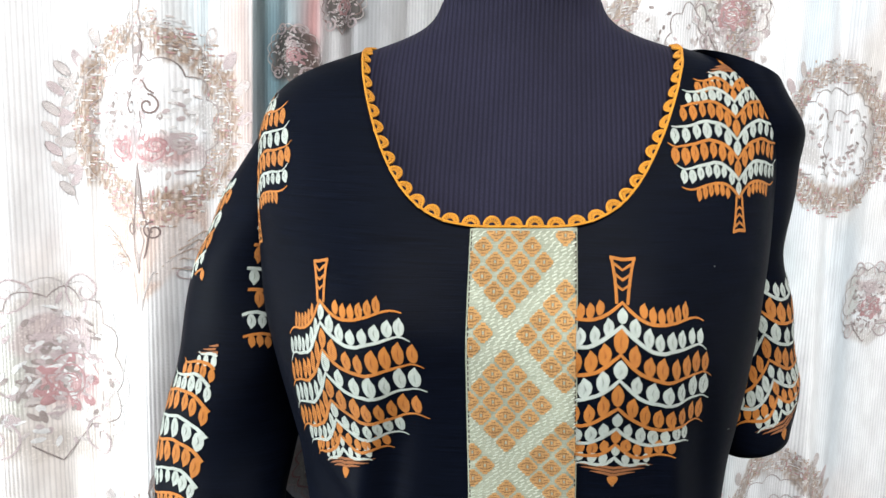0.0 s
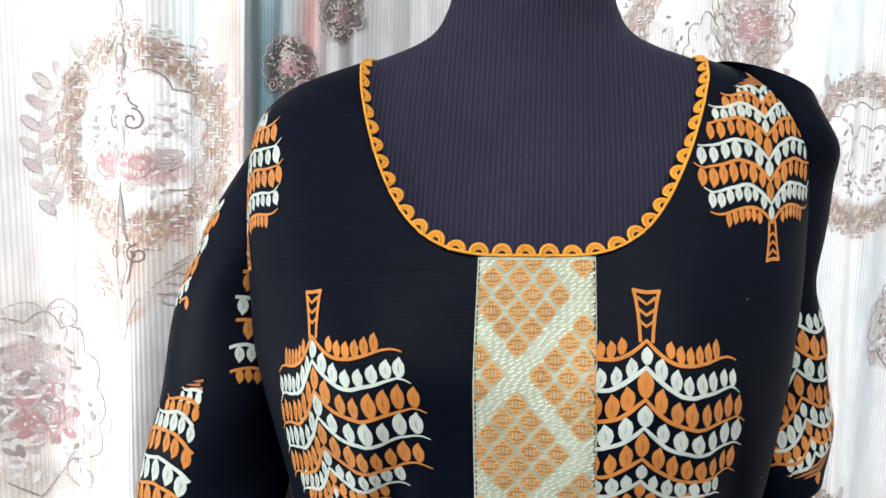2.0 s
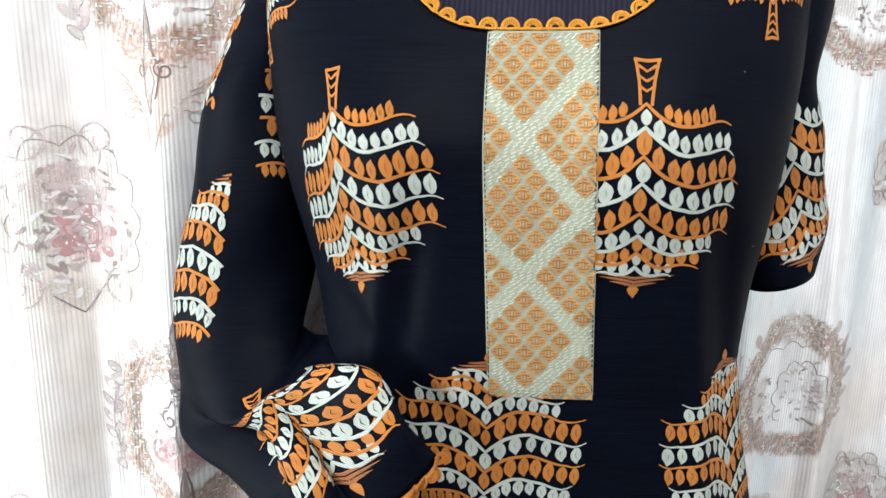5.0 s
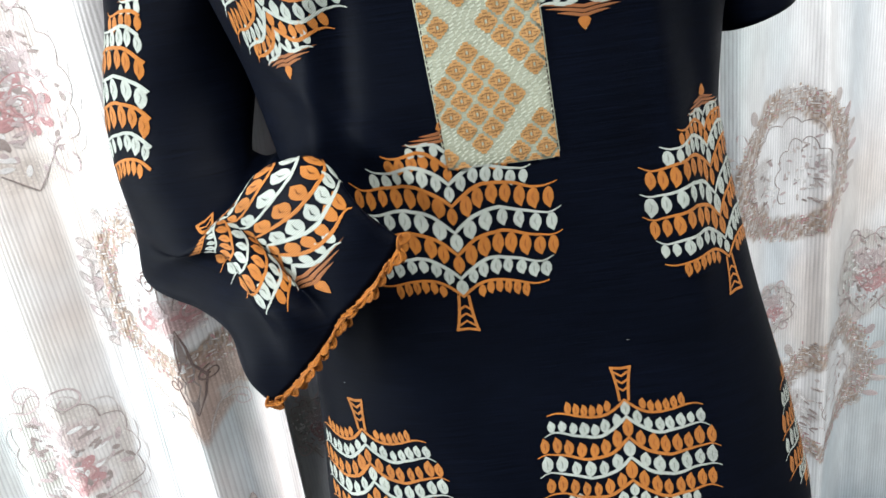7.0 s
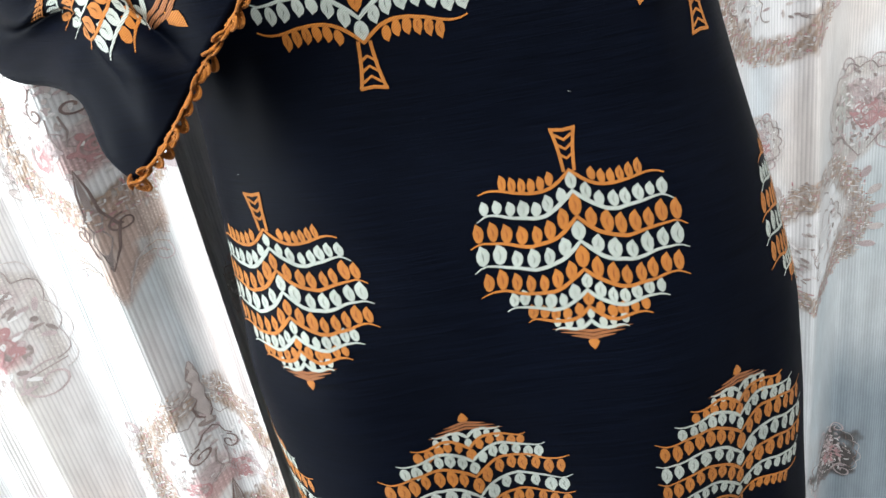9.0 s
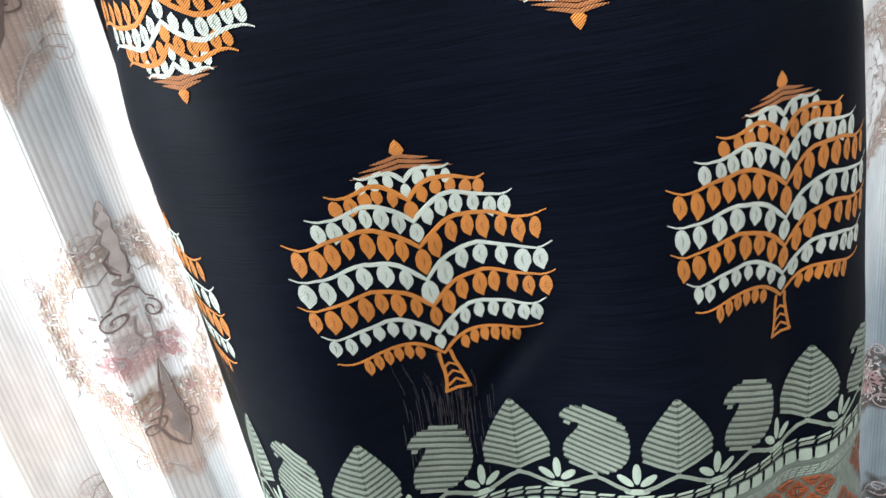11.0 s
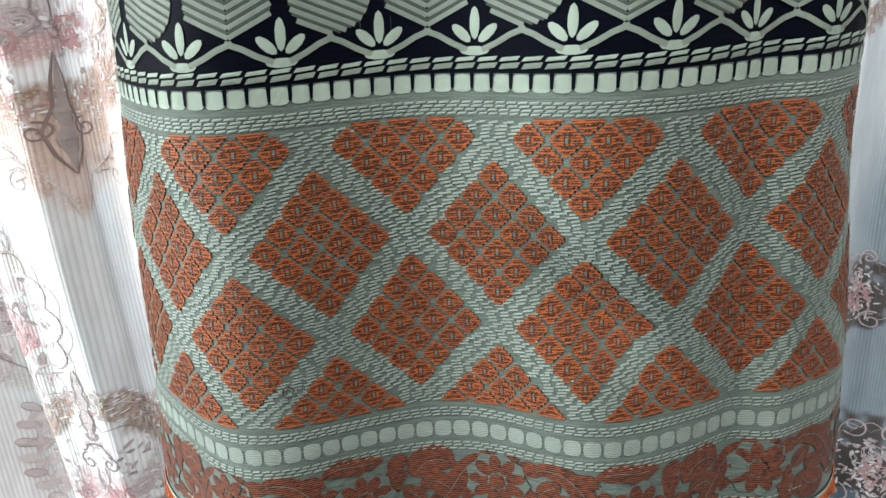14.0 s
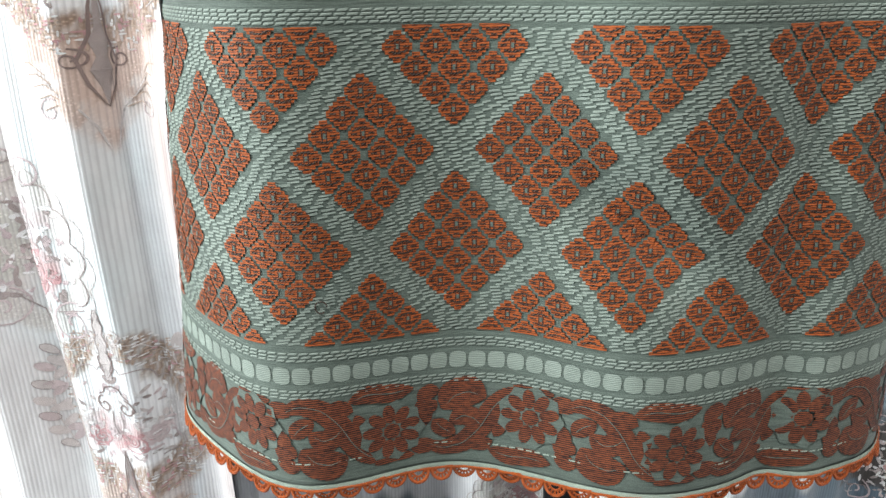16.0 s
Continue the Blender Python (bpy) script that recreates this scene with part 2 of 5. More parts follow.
class Skin:
    """A surface with coordinates (s across, v along), sampled on an even grid; bilinear in between."""

    def __init__(self, s0, s1, v0, v1, grid):
        self.s0, self.s1, self.v0, self.v1, self.g = s0, s1, v0, v1, grid
        du = np.gradient(grid, axis=1)
        dv = np.gradient(grid, axis=0)
        n = np.cross(du, dv)
        self.n = n / np.maximum(np.linalg.norm(n, axis=2, keepdims=True), 1e-9)

    def at(self, s, v, h):
        g = self.g
        i = np.clip((np.asarray(v) - self.v0) / (self.v1 - self.v0), 0, 1) * (g.shape[0] - 1)
        j = np.clip((np.asarray(s) - self.s0) / (self.s1 - self.s0), 0, 1) * (g.shape[1] - 1)
        i0, j0 = np.minimum(i.astype(int), g.shape[0] - 2), np.minimum(j.astype(int), g.shape[1] - 2)
        fi, fj = (i - i0)[:, None], (j - j0)[:, None]

        def mix(a):
            return (a[i0, j0] * (1 - fj) + a[i0, j0 + 1] * fj) * (1 - fi) + (a[i0 + 1, j0] * (1 - fj) + a[i0 + 1, j0 + 1] * fj) * fi
        return mix(g) + mix(self.n) * np.asarray(h)[:, None]


DRESS_ZS = np.linspace(0.225, 1.41, 397)
SPAN = 0.36
_grid = []
for p, s, mid in arc_rows(DRESS_ZS):
    q = np.linspace(-SPAN, SPAN, 361) + mid
    q = np.clip(q, 0.001, s[-1] - 0.001)
    _grid.append(np.stack([np.interp(q, s, p[:, k]) for k in range(3)], -1))
DRESS = Skin(-SPAN, SPAN, DRESS_ZS[0], DRESS_ZS[-1], np.array(_grid))


def on_dress(x, z):
    """(s, v) of the front of the dress at the world's x and z."""
    v = z
    for _ in range(3):
        v = z - float(tilt(x, v))
    i = int(round((v - DRESS.v0) / (DRESS.v1 - DRESS.v0) * (len(DRESS_ZS) - 1)))
    row = DRESS.g[i]
    half = slice(100, 261)
    return float(np.interp(x, row[half, 0], np.linspace(-SPAN, SPAN, 361)[half])), v


class Pattern:
    """Flat shapes in (s, v), laid on a Skin a little above the cloth; keeps one list a material."""

    def __init__(self, skin, keep=None, frame_box=None):
        self.skin, self.keep, self.box, self.v, self.f, self.m = skin, keep, frame_box, [], [], []
        self.layer, self.l, self.warp = 0, [], None

    def warped(self, pts):
        pts = np.asarray(pts, float)
        if self.warp:
            c, k = np.array(self.warp[:2]), np.array(self.warp[2:])
            pts = c + (pts - c) * k
        return pts

    def poly(self, pts, m, h=0.0006, dome=0.0):
        pts = self.warped(pts)
        if self.keep and not self.keep(*pts.mean(0)):
            return
        if self.box:
            pts = np.clip(pts, (self.box[0], self.box[2]), (self.box[1], self.box[3]))
        k = len(self.v)
        if dome:
            c = pts.mean(0)
            self.v += [(*p, h) for p in pts] + [(*c, h + dome)]
            self.f += [(k + i, k + (i + 1) % len(pts), k + len(pts)) for i in range(len(pts))]
            self.m += [m] * len(pts)
            self.l += [self.layer] * len(pts)
        else:
            self.v += [(*p, h) for p in pts]
            self.f.append(tuple(range(k, k + len(pts))))
            self.m.append(m)
            self.l.append(self.layer)

    def ribbon(self, pts, width, m, h=0.0007, taper=0.0):
        pts = self.warped(pts)
        d = np.gradient(pts, axis=0)
        d /= np.maximum(np.linalg.norm(d, axis=1, keepdims=True), 1e-9)
        nrm = np.stack([-d[:, 1], d[:, 0]], -1)
        w = width / 2 * (1 - taper * np.abs(np.linspace(-1, 1, len(pts))) ** 3)[:, None]
        a, b = pts + nrm * w, pts - nrm * w
        last = -1
        for i in range(len(pts) - 1):
            if self.keep and not self.keep(*pts[i]):
                continue
            if last != i:
                self.v += [(*a[i], h), (*pts[i], h + 0.0002), (*b[i], h)]
            k = len(self.v) - 3
            self.v += [(*a[i + 1], h), (*pts[i + 1], h + 0.0002), (*b[i + 1], h)]
            self.f += [(k, k + 1, k + 4, k + 3), (k + 1, k + 2, k + 5, k + 4)]
            self.m += [m, m]
            self.l += [self.layer] * 2
            last = i + 1

    def hatch(self, poly, angle, pitch, width, m, h=0.0006, phase=0.5):
        """Fills a closed outline with parallel threads."""
        poly = np.asarray(poly, float)
        ca, sa = math.cos(angle), math.sin(angle)
        q = np.stack([poly[:, 0] * ca + poly[:, 1] * sa, -poly[:, 0] * sa + poly[:, 1] * ca], -1)
        y = q[:, 1].min() + pitch * phase
        while y < q[:, 1].max():
            xs = []
            for i in range(len(q)):
                (x0, y0), (x1, y1) = q[i], q[(i + 1) % len(q)]
                if (y0 > y) != (y1 > y):
                    xs.append(x0 + (y - y0) / (y1 - y0) * (x1 - x0))
            xs.sort()
            for a, b in zip(xs[::2], xs[1::2]):
                line = [(a, y), ((a + b) / 2, y), (b, y)]
                self.ribbon([(u * ca - v * sa, u * sa + v * ca) for u, v in line], width, m, h)
            y += pitch

    def mesh(self, name, mats, only=None):
        """One mesh of all shapes, or of those of one layer."""
        if only is None:
            f, idx = self.f, self.m
        else:
            f = [q for q, n in zip(self.f, self.l) if n == only]
            idx = [m for m, n in zip(self.m, self.l) if n == only]
        if not f:
            return None
        used = sorted({i for q in f for i in q})
        new_i = {o: k for k, o in enumerate(used)}
        v = np.array([self.v[i] for i in used])
        p = self.skin.at(v[:, 0], v[:, 1], 0.00012 + 0.62 * v[:, 2])
        return mesh_of(name, p, [tuple(new_i[i] for i in q) for q in f], mats, idx, smooth=False)


# ---- the printed motifs ----
BRANCH = [(0, 0), (0.006, 0.0054), (0.012, 0.0100), (0.020, 0.0140), (0.030, 0.0154), (0.040, 0.0142), (0.052, 0.0114), (0.060, 0.0110), (0.066, 0.0128), (0.069, 0.0146)]
TREE_ROWS = [  # height of the middle, half width, rise, material (0 orange, 1 pale), leaves a side, leaf length, leaf width
    (0.0370, 0.060, 0.95, 1, 7, 0.0094, 0.0064), (0.0537, 0.067, 1.0, 0, 7, 0.0124, 0.0072), (0.0690, 0.067, 1.0, 1, 6, 0.0118, 0.0078),
    (0.0865, 0.066, 0.95, 0, 7, 0.0122, 0.0070), (0.1000, 0.051, 0.80, 1, 6, 0.0096, 0.0064), (0.1115, 0.039, 0.62, 0, 5, 0.0086, 0.0060), (0.1205, 0.023, 0.42, 1, 3, 0.0074, 0.0050)]


def branch_y(u, half, rise):
    return rise * np.interp(np.abs(u) * 0.069 / half, [p[0] for p in BRANCH], [p[1] for p in BRANCH])


def leaf(length, width, lean):
    """A hanging leaf from (0, 0) down."""
    out = []
    for k in range(10):
        a = 2 * math.pi * k / 10
        r = 0.60 * width * (1.0 - 0.12 * math.cos(a))
        x, y = r * math.sin(a), 0.5 * length * math.cos(a)
        if k == 5:
            x, y = 0.22 * width * lean, -0.64 * length
        out.append((x + lean * 0.10 * width * math.cos(a), y - length * 0.52))
    return out


def tree_motif(pat, stem, tip, spread=1.0, seed=0, squash=None):
    """The tree of leaf rows, from the foot of its stem to its tip, in (s, v)."""
    rnd = random.Random(seed)
    pat.names = {0: "tree_motif"}
    stem, tip = np.array(stem), np.array(tip)
    up = (tip - stem) / 0.140
    side = np.array([up[1], -up[0]]) * spread

    def put(pts):
        q = np.asarray(pts, float)
        narrow, drop = squash(q[:, :1]) if squash else (1, 0)
        return stem + q[:, :1] * side * narrow + (q[:, 1:] + drop) * up

    def hang(u, v, length, width, lean, m):
        """One leaf with the dark slits between its stitches."""
        pat.layer += 1
        pat.names[pat.layer] = "leaf"
        pat.poly(put(np.array(leaf(length, width, lean)) + (u, v)), m, 0.0006, 0.0002)
        if length > 0.0085:
            bow = rnd.uniform(0.04, 0.13) * width * (lean or rnd.choice((-1, 1)))
            pat.ribbon(put([(u + bow, v - 0.30 * length), (u - bow, v - 0.52 * length), (u + bow, v - 0.80 * length)]), 0.00040, 3, 0.0012, taper=0.6)

    for v, half, rise, m, count, ll, lw in TREE_ROWS:
        pat.layer += 1
        pat.names[pat.layer] = "leaf_branch"
        us = np.linspace(-half, half, 33)
        pat.ribbon(put(np.stack([us, v + 0.0005 + branch_y(us, half, rise) + 0.0004 * np.sin(us * 300 + v * 900)], -1)), 0.0024, m, 0.0008, taper=0.75)
        for k in range(-count, count + 1):
            u = k * half * 0.90 / count
            lean = (1 if k > 0 else -1 if k < 0 else 0)
            sc = 1.0 + rnd.uniform(-0.16, 0.06)
            hang(u + rnd.uniform(-0.0006, 0.0006), v + branch_y(u, half, rise), ll * sc, lw * sc * (0.92 if k else 1.0) * rnd.uniform(0.88, 1.04), lean, m)
    # the lowest line with its small leaves
    pat.layer += 1
    pat.names[pat.layer] = "leaf_branch"
    us = np.linspace(-0.056, 0.056, 31)
    pat.ribbon(put(np.stack([us, 0.0250 + 0.9 * branch_y(us, 0.0575, 1.0) - 0.0025 * smooth(0.0, 0.03, np.abs(us))], -1)), 0.0020, 0, 0.0008, taper=0.6)
    for k in range(1, 7):
        for sgn in (-1, 1):
            u = sgn * (0.007 + 0.0056 * k)
            hang(u, 0.0250 + 0.9 * branch_y(u, 0.0575, 1.0) - 0.002, 0.0075 + 0.0003 * k, 0.0042, sgn, 0)
    # stem: two sides, a foot, three chevrons
    pat.layer = 0
    for sgn in (-1, 1):
        pat.ribbon(put([(sgn * w, v) for w, v in ((0.0068, 0.0), (0.0055, 0.006), (0.0043, 0.013), (0.0036, 0.020), (0.0032, 0.026))]), 0.0019, 0)
    pat.ribbon(put([(-0.0078, 0.0002), (0, 0.0012), (0.0078, 0.0002)]), 0.0020, 0)
    for v in (0.0045, 0.0100, 0.0155):
        pat.ribbon(put([(-0.0050, v - 0.0008), (0, v + 0.0026), (0.0050, v - 0.0008)]), 0.0016, 0)
    # the layered cap and the tip
    pat.layer = 999
    pat.names[999] = "cap"
    for k, half in enumerate((0.0250, 0.0200, 0.0140)):
        us = np.linspace(-half, half, 13)
        v = 0.1265 + 0.0026 * k
        pat.ribbon(put(np.stack([us, v + 0.0045 * (1 - np.abs(us) / half) - 0.002 * (1 - (us / half) ** 2)], -1)), 0.0019, 2, 0.0007, taper=0.9)
    pat.poly(put([(0, 0.1325), (0.0036, 0.1362), (0.0024, 0.1392), (0, 0.1420), (-0.0024, 0.1392), (-0.0036, 0.1362)]), 0, 0.0006, 0.0006)


M_RUSTLINE = thread("rust_line_thread", (0.10, 0.035, 0.012), (0.30, 0.11, 0.035))
TREE_MATS = (M_ORANGE, M_PALE, M_RUSTLINE, M_BLACK)


def add_tree(parent, skin, stem, tip, keep=None, spread=1.0, seed=0, squash=None):
    pat = Pattern(skin, keep)
    tree_motif(pat, stem, tip, spread, seed, squash)
    ob = None
    for k in sorted(set(pat.l)):
        name = "tree_motif" if ob is None else pat.names[k]
        me = pat.mesh(name, TREE_MATS, k)
        if ob is None:
            ob = part(name, me, parent, "embroidered tree of orange and pale leaf rows")
        else:
            part(name, me, ob)
    return ob


# ---- the room ----
def slab(name, x0, x1, y0, y1, z0, z1, mat, label, category="", holes=(), turned=False):
    """A wall, floor or ceiling with thickness, as boxes round its openings."""
    bm = bmesh.new()
    boxes = [(x0, x1, z0, z1)]
    for hx0, hx1, hz0, hz1 in holes:
        boxes = [(x0, hx0, z0, z1), (hx1, x1, z0, z1), (hx0, hx1, z0, hz0), (hx0, hx1, hz1, z1)]
    for a, b, c, d in boxes:
        r = bmesh.ops.create_cube(bm, size=1.0)
        for v in r["verts"]:
            v.co = ((a + b) / 2 + v.co.x * (b - a), (y0 + y1) / 2 + v.co.y * (y1 - y0), (c + d) / 2 + v.co.z * (d - c))
            if turned:
                v.co = (v.co.y, v.co.x, v.co.z)
    me = bpy.data.meshes.new(name)
    bm.to_mesh(me)
    bm.free()
    me.materials.append(mat)
    return tagged(new(name, me), label, category or name.split("_")[0], kind="structure")


M_WALL = cloth("painted_plaster", (0.55, 0.54, 0.52), (0.62, 0.61, 0.59), slub=(8, 8, 8), fine=300, depth=0.0003)
M_DIM = cloth("dim_painted_plaster", (0.10, 0.10, 0.11), (0.14, 0.14, 0.15), slub=(8, 8, 8), fine=300, depth=0.0003)
M_FLOOR = cloth("grey_tile_floor", (0.22, 0.22, 0.23), (0.32, 0.32, 0.33), slub=(6, 6, 6), fine=200, rough=0.45, depth=0.0003)
slab("floor", -1.8, 1.8, -2.5, 1.0, -0.30, -0.20, M_FLOOR, "plain grey floor under the curtains")
slab("ceiling", -1.8, 1.8, -2.5, 1.0, 2.5, 2.6, M_WALL, "plain pale painted ceiling")
slab("wall_north", -1.8, 1.8, 0.9, 1.0, -0.2, 2.5, M_WALL, "plain pale wall hidden behind the curtains")
slab("wall_south", -1.8, 1.8, -2.5, -2.4, -0.2, 2.5, M_DIM, "plain dark grey wall behind the camera")
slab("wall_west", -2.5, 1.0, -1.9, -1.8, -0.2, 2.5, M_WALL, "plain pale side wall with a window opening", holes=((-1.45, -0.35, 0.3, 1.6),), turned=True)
slab("wall_east", 1.8, 1.9, -2.5, 1.0, -0.2, 2.5, M_WALL, "plain pale side wall")


# ---- the curtains ----
def curtain_material(name, rib=True):
    mat, n, l, b = material(name, 0.55, 0.0, 0.1)
    at = n.new("ShaderNodeAttribute")
    at.attribute_name = "dye"
    t = node(n, "ShaderNodeTexNoise", Scale=60.0, Detail=6.0)
    l.new(coords(n, l, (1, 1, 0.45)), t.inputs["Vector"])
    glit = node(n, "ShaderNodeTexVoronoi", Scale=430.0)
    l.new(coords(n, l, (1, 0.2, 1)), glit.inputs["Vector"])
    w = node(n, "ShaderNodeTexWave", Scale=100.0, Distortion=0.0)
    w.bands_direction, w.wave_profile = "X", "SIN"
    w.inputs["Scale"].default_value = 100.0
    l.new(coords(n, l, (1.0, 0.0, 0.0)), w.inputs["Vector"])
    wv = node(n, "ShaderNodeTexWave", Scale=60.0, Distortion=2.5, Detail=2.0)
    l.new(coords(n, l, (2.0, 0.0, 0.9)), wv.inputs["Vector"])
    ribs = ramp(n, l, w.outputs[1], ((0.08, (0.60, 0.585, 0.60)), (0.42, (1.0, 1.0, 1.0))))
    c = mixed(n, l, "MULTIPLY", 0.42 if rib else 0.12, at.outputs["Color"], ribs.outputs[0])
    c = mixed(n, l, "MULTIPLY", 0.35, c, ramp(n, l, t.outputs[0], ((0.32, (0.72, 0.70, 0.70)), (0.65, (1.1, 1.1, 1.1)))).outputs[0])
    # metallic threads where the woven figure lies
    sp = ramp(n, l, glit.outputs["Distance"], ((0.0, (1.5, 1.45, 1.4)), (0.45, (0.62, 0.55, 0.5))))
    c2 = mixed(n, l, "MULTIPLY", at.outputs["Alpha"], c, sp.outputs[0])
    l.new(c2, b.inputs["Base Color"])
    h = mixed(n, l, "ADD", 0.6, w.outputs[1], glit.outputs["Distance"])
    bump(n, l, b, h, 0.45, 0.0008)
    return mat


M_CURTAIN = curtain_material("ribbed_jacquard")
M_SATIN = curtain_material("blue_satin_jacquard", False)
M_LINE = thread("grey_brown_line_thread", (0.27, 0.22, 0.205), (0.47, 0.40, 0.38), turn=20, scale=1800)
M_PALELINE = thread("pale_scroll_thread", (0.50, 0.44, 0.42), (0.72, 0.66, 0.64), turn=20, scale=1800)
M_ROSE = thread("rose_thread", (0.42, 0.21, 0.215), (0.62, 0.38, 0.38), turn=20, scale=1500)
M_MAUVE = thread("mauve_thread", (0.46, 0.37, 0.37), (0.66, 0.56, 0.56), turn=20, scale=1500)
M_TAN = thread("tan_thread", (0.37, 0.265, 0.20), (0.58, 0.45, 0.365), turn=20, scale=1500)
M_UMBER = thread("umber_thread", (0.15, 0.105, 0.095), (0.32, 0.24, 0.22), turn=20, scale=1500)
M_SILVER = thread("silver_white_thread", (0.70, 0.69, 0.68), (0.88, 0.87, 0.86), turn=20, scale=1500, rough=0.35)
CURTAIN_MATS = (M_LINE, M_PALELINE, M_ROSE, M_MAUVE, M_TAN, M_UMBER, M_SILVER)


RING_X, RING_Z = 1.22, 1.12  # width and height of a medallion against its drawing


def wobble(x, z, k):
    return np.sin(37 * x + 29 * z + k) * np.sin(53 * z - 19 * x + 2 * k) + 0.6 * np.sin(91 * x + 67 * z + 3 * k) * np.sin(113 * z - 83 * x + k) + 0.35 * np.sin(260 * x + k) * np.sin(241 * z + 2 * k)


def ring_dye(dye, x, z, cx, cz, k, roses):
    """A large medallion: a gold ring, a pale heart with two roses, a dark spade below."""
    dx, dz = (x - cx) / RING_X, (z - cz) / RING_Z
    w = wobble(x, z, k)
    r = np.hypot(dx / 0.064, dz / 0.078) + 0.07 * w
    ring = smooth(0.66, 0.74, r) * smooth(1.06, 0.98, r) * (0.72 + 0.28 * np.sign(np.sin(x * 1500) * np.sin(z * 1100 + 2 * np.sin(x * 90))))
    heart = smooth(0.72, 0.64, r)
    tan, rose, grey, brown = np.array((0.39, 0.285, 0.215)), np.array((0.54, 0.30, 0.30)), np.array((0.60, 0.61, 0.62)), np.array((0.42, 0.31, 0.26))
    white = np.array((0.80, 0.80, 0.80))

    def lay(mask, colour, glitter):
        dye[..., :3] = dye[..., :3] * (1 - mask[..., None]) + colour * mask[..., None]
        dye[..., 3] = np.maximum(dye[..., 3] * (1 - mask), glitter * mask)

    lay(heart * 0.7, white, 0.0)
    lay(ring * 0.9, tan if roses else tan * 0.92, 0.9 if roses else 0.3)
    if roses:
        rr = np.hypot((dx - 0.002) / 0.036, (dz + 0.018) / 0.020) + 0.30 * w
        lay(smooth(1.0, 0.6, rr) * 0.65, rose, 0.8)
    for sx, sz, q in ((-0.038, 0.0, 0.016), (0.042, 0.006, 0.017), (-0.030, -0.018, 0.012), (0.045, -0.022, 0.014)):
        rr = np.hypot((dx - sx) / q, (dz - sz) / q) + 0.3 * w
        lay(smooth(1.0, 0.7, rr) * 0.55, grey, 0.9)
    # the narrow grey column in the middle and the tan fan below
    lay(smooth(0.016, 0.010, np.abs(dx)) * smooth(-0.03, 0.0, dz) * smooth(0.11, 0.08, dz) * 0.5, grey, 0.3)
    if not roses:
        return
    fan = smooth(0.0, 0.008, 0.046 * smooth(-0.165, -0.08, dz) - np.abs(dx)) * smooth(-0.058, -0.070, dz) * smooth(-0.16, -0.15, dz)
    lay(fan * 0.7 * (0.7 + 0.3 * np.sign(w)), np.array((0.60, 0.45, 0.38)), 0.8)
    lay(smooth(0.0, 0.006, 0.018 * smooth(-0.160, -0.09, dz) - np.abs(dx)) * smooth(-0.06, -0.08, dz) * 0.6, brown * 1.3, 0.2)


def cloud_dye(dye, x, z, cx, cz, k, size, dark=False):
    """A smaller figure: a scalloped cloud with roses and grey leaves."""
    dx, dz = (x - cx) / size, (z - cz) / size
    w = wobble(x, z, k)
    r = np.hypot(dx / 0.9, dz / 1.1) + 0.10 * w
    if dark:
        m = (0.9 * smooth(1.05, 0.75, r + 0.25 * w))[..., None]
        dye[..., :3] = dye[..., :3] * (1 - m) + np.array((0.075, 0.060, 0.050)) * m
        return
    for mask, colour, glitter in ((smooth(1.05, 0.92, r) * smooth(0.55, 0.8, r) * 0.5, (0.58, 0.55, 0.52), 0.8),
                                  (smooth(1.0, 0.6, np.hypot((dx - 0.15) / 0.42, (dz + 0.12) / 0.36) + 0.2 * w) * 0.8, (0.64, 0.42, 0.43), 0.7),
                                  (smooth(1.0, 0.6, np.hypot((dx + 0.45) / 0.32, (dz - 0.1) / 0.75) + 0.3 * w) * 0.5, (0.52, 0.57, 0.52), 0.9),
                                  (smooth(1.0, 0.6, np.hypot((dx - 0.1) / 0.5, (dz - 0.45) / 0.25) + 0.35 * w) * 0.55, (0.56, 0.45, 0.46), 0.9)):
        dye[..., :3] = dye[..., :3] * (1 - mask[..., None]) + np.array(colour) * mask[..., None]
        dye[..., 3] = np.maximum(dye[..., 3] * (1 - mask), glitter * mask)


def spiral(cx, cz, r0, turns, start, sense=1, n=22):
    q = np.linspace(0, 1, n)
    a = start + sense * 2 * math.pi * turns * q
    r = r0 * (1 - 0.85 * q)
    return np.stack([cx + r * np.cos(a), cz + r * np.sin(a)], -1)


def scallops(cx, cz, rx, rz, count, depth, a0=0.0, a1=2 * math.pi):
    q = np.linspace(a0, a1, count * 7 + 1)
    bulge = 1 + depth * np.abs(np.sin((q - a0) / (a1 - a0) * count * math.pi))
    return np.stack([cx + rx * np.cos(q) * bulge, cz + rz * np.sin(q) * bulge], -1)


def petal(cx, cz, length, width, angle):
    ca, sa = math.cos(angle), math.sin(angle)
    pts = [(length * (0.5 - 0.5 * math.cos(math.pi * k / 5)) if k <= 5 else length * (0.5 - 0.5 * math.cos(math.pi * (10 - k) / 5)), width / 2 * math.sin(math.pi * k / 5)) for k in range(10)]
    return [(cx + u * ca - v * sa, cz + u * sa + v * ca) for u, v in pts]


def rose(pat, cx, cz, r, m, rnd):
    for k in range(3):
        pat.ribbon(spiral(cx + rnd.uniform(-0.2, 0.2) * r, cz + rnd.uniform(-0.2, 0.2) * r, r * (1 - 0.25 * k), 1.2, rnd.uniform(0, 6), 1), 0.0016, m, 0.0006, 0.5)
    for k in range(7):
        a = k * 0.9 + rnd.random()
        pat.poly(petal(cx + 0.55 * r * math.cos(a), cz + 0.55 * r * math.sin(a), r * 0.5, r * 0.34, a + rnd.uniform(-0.8, 0.8)), m, 0.0005)


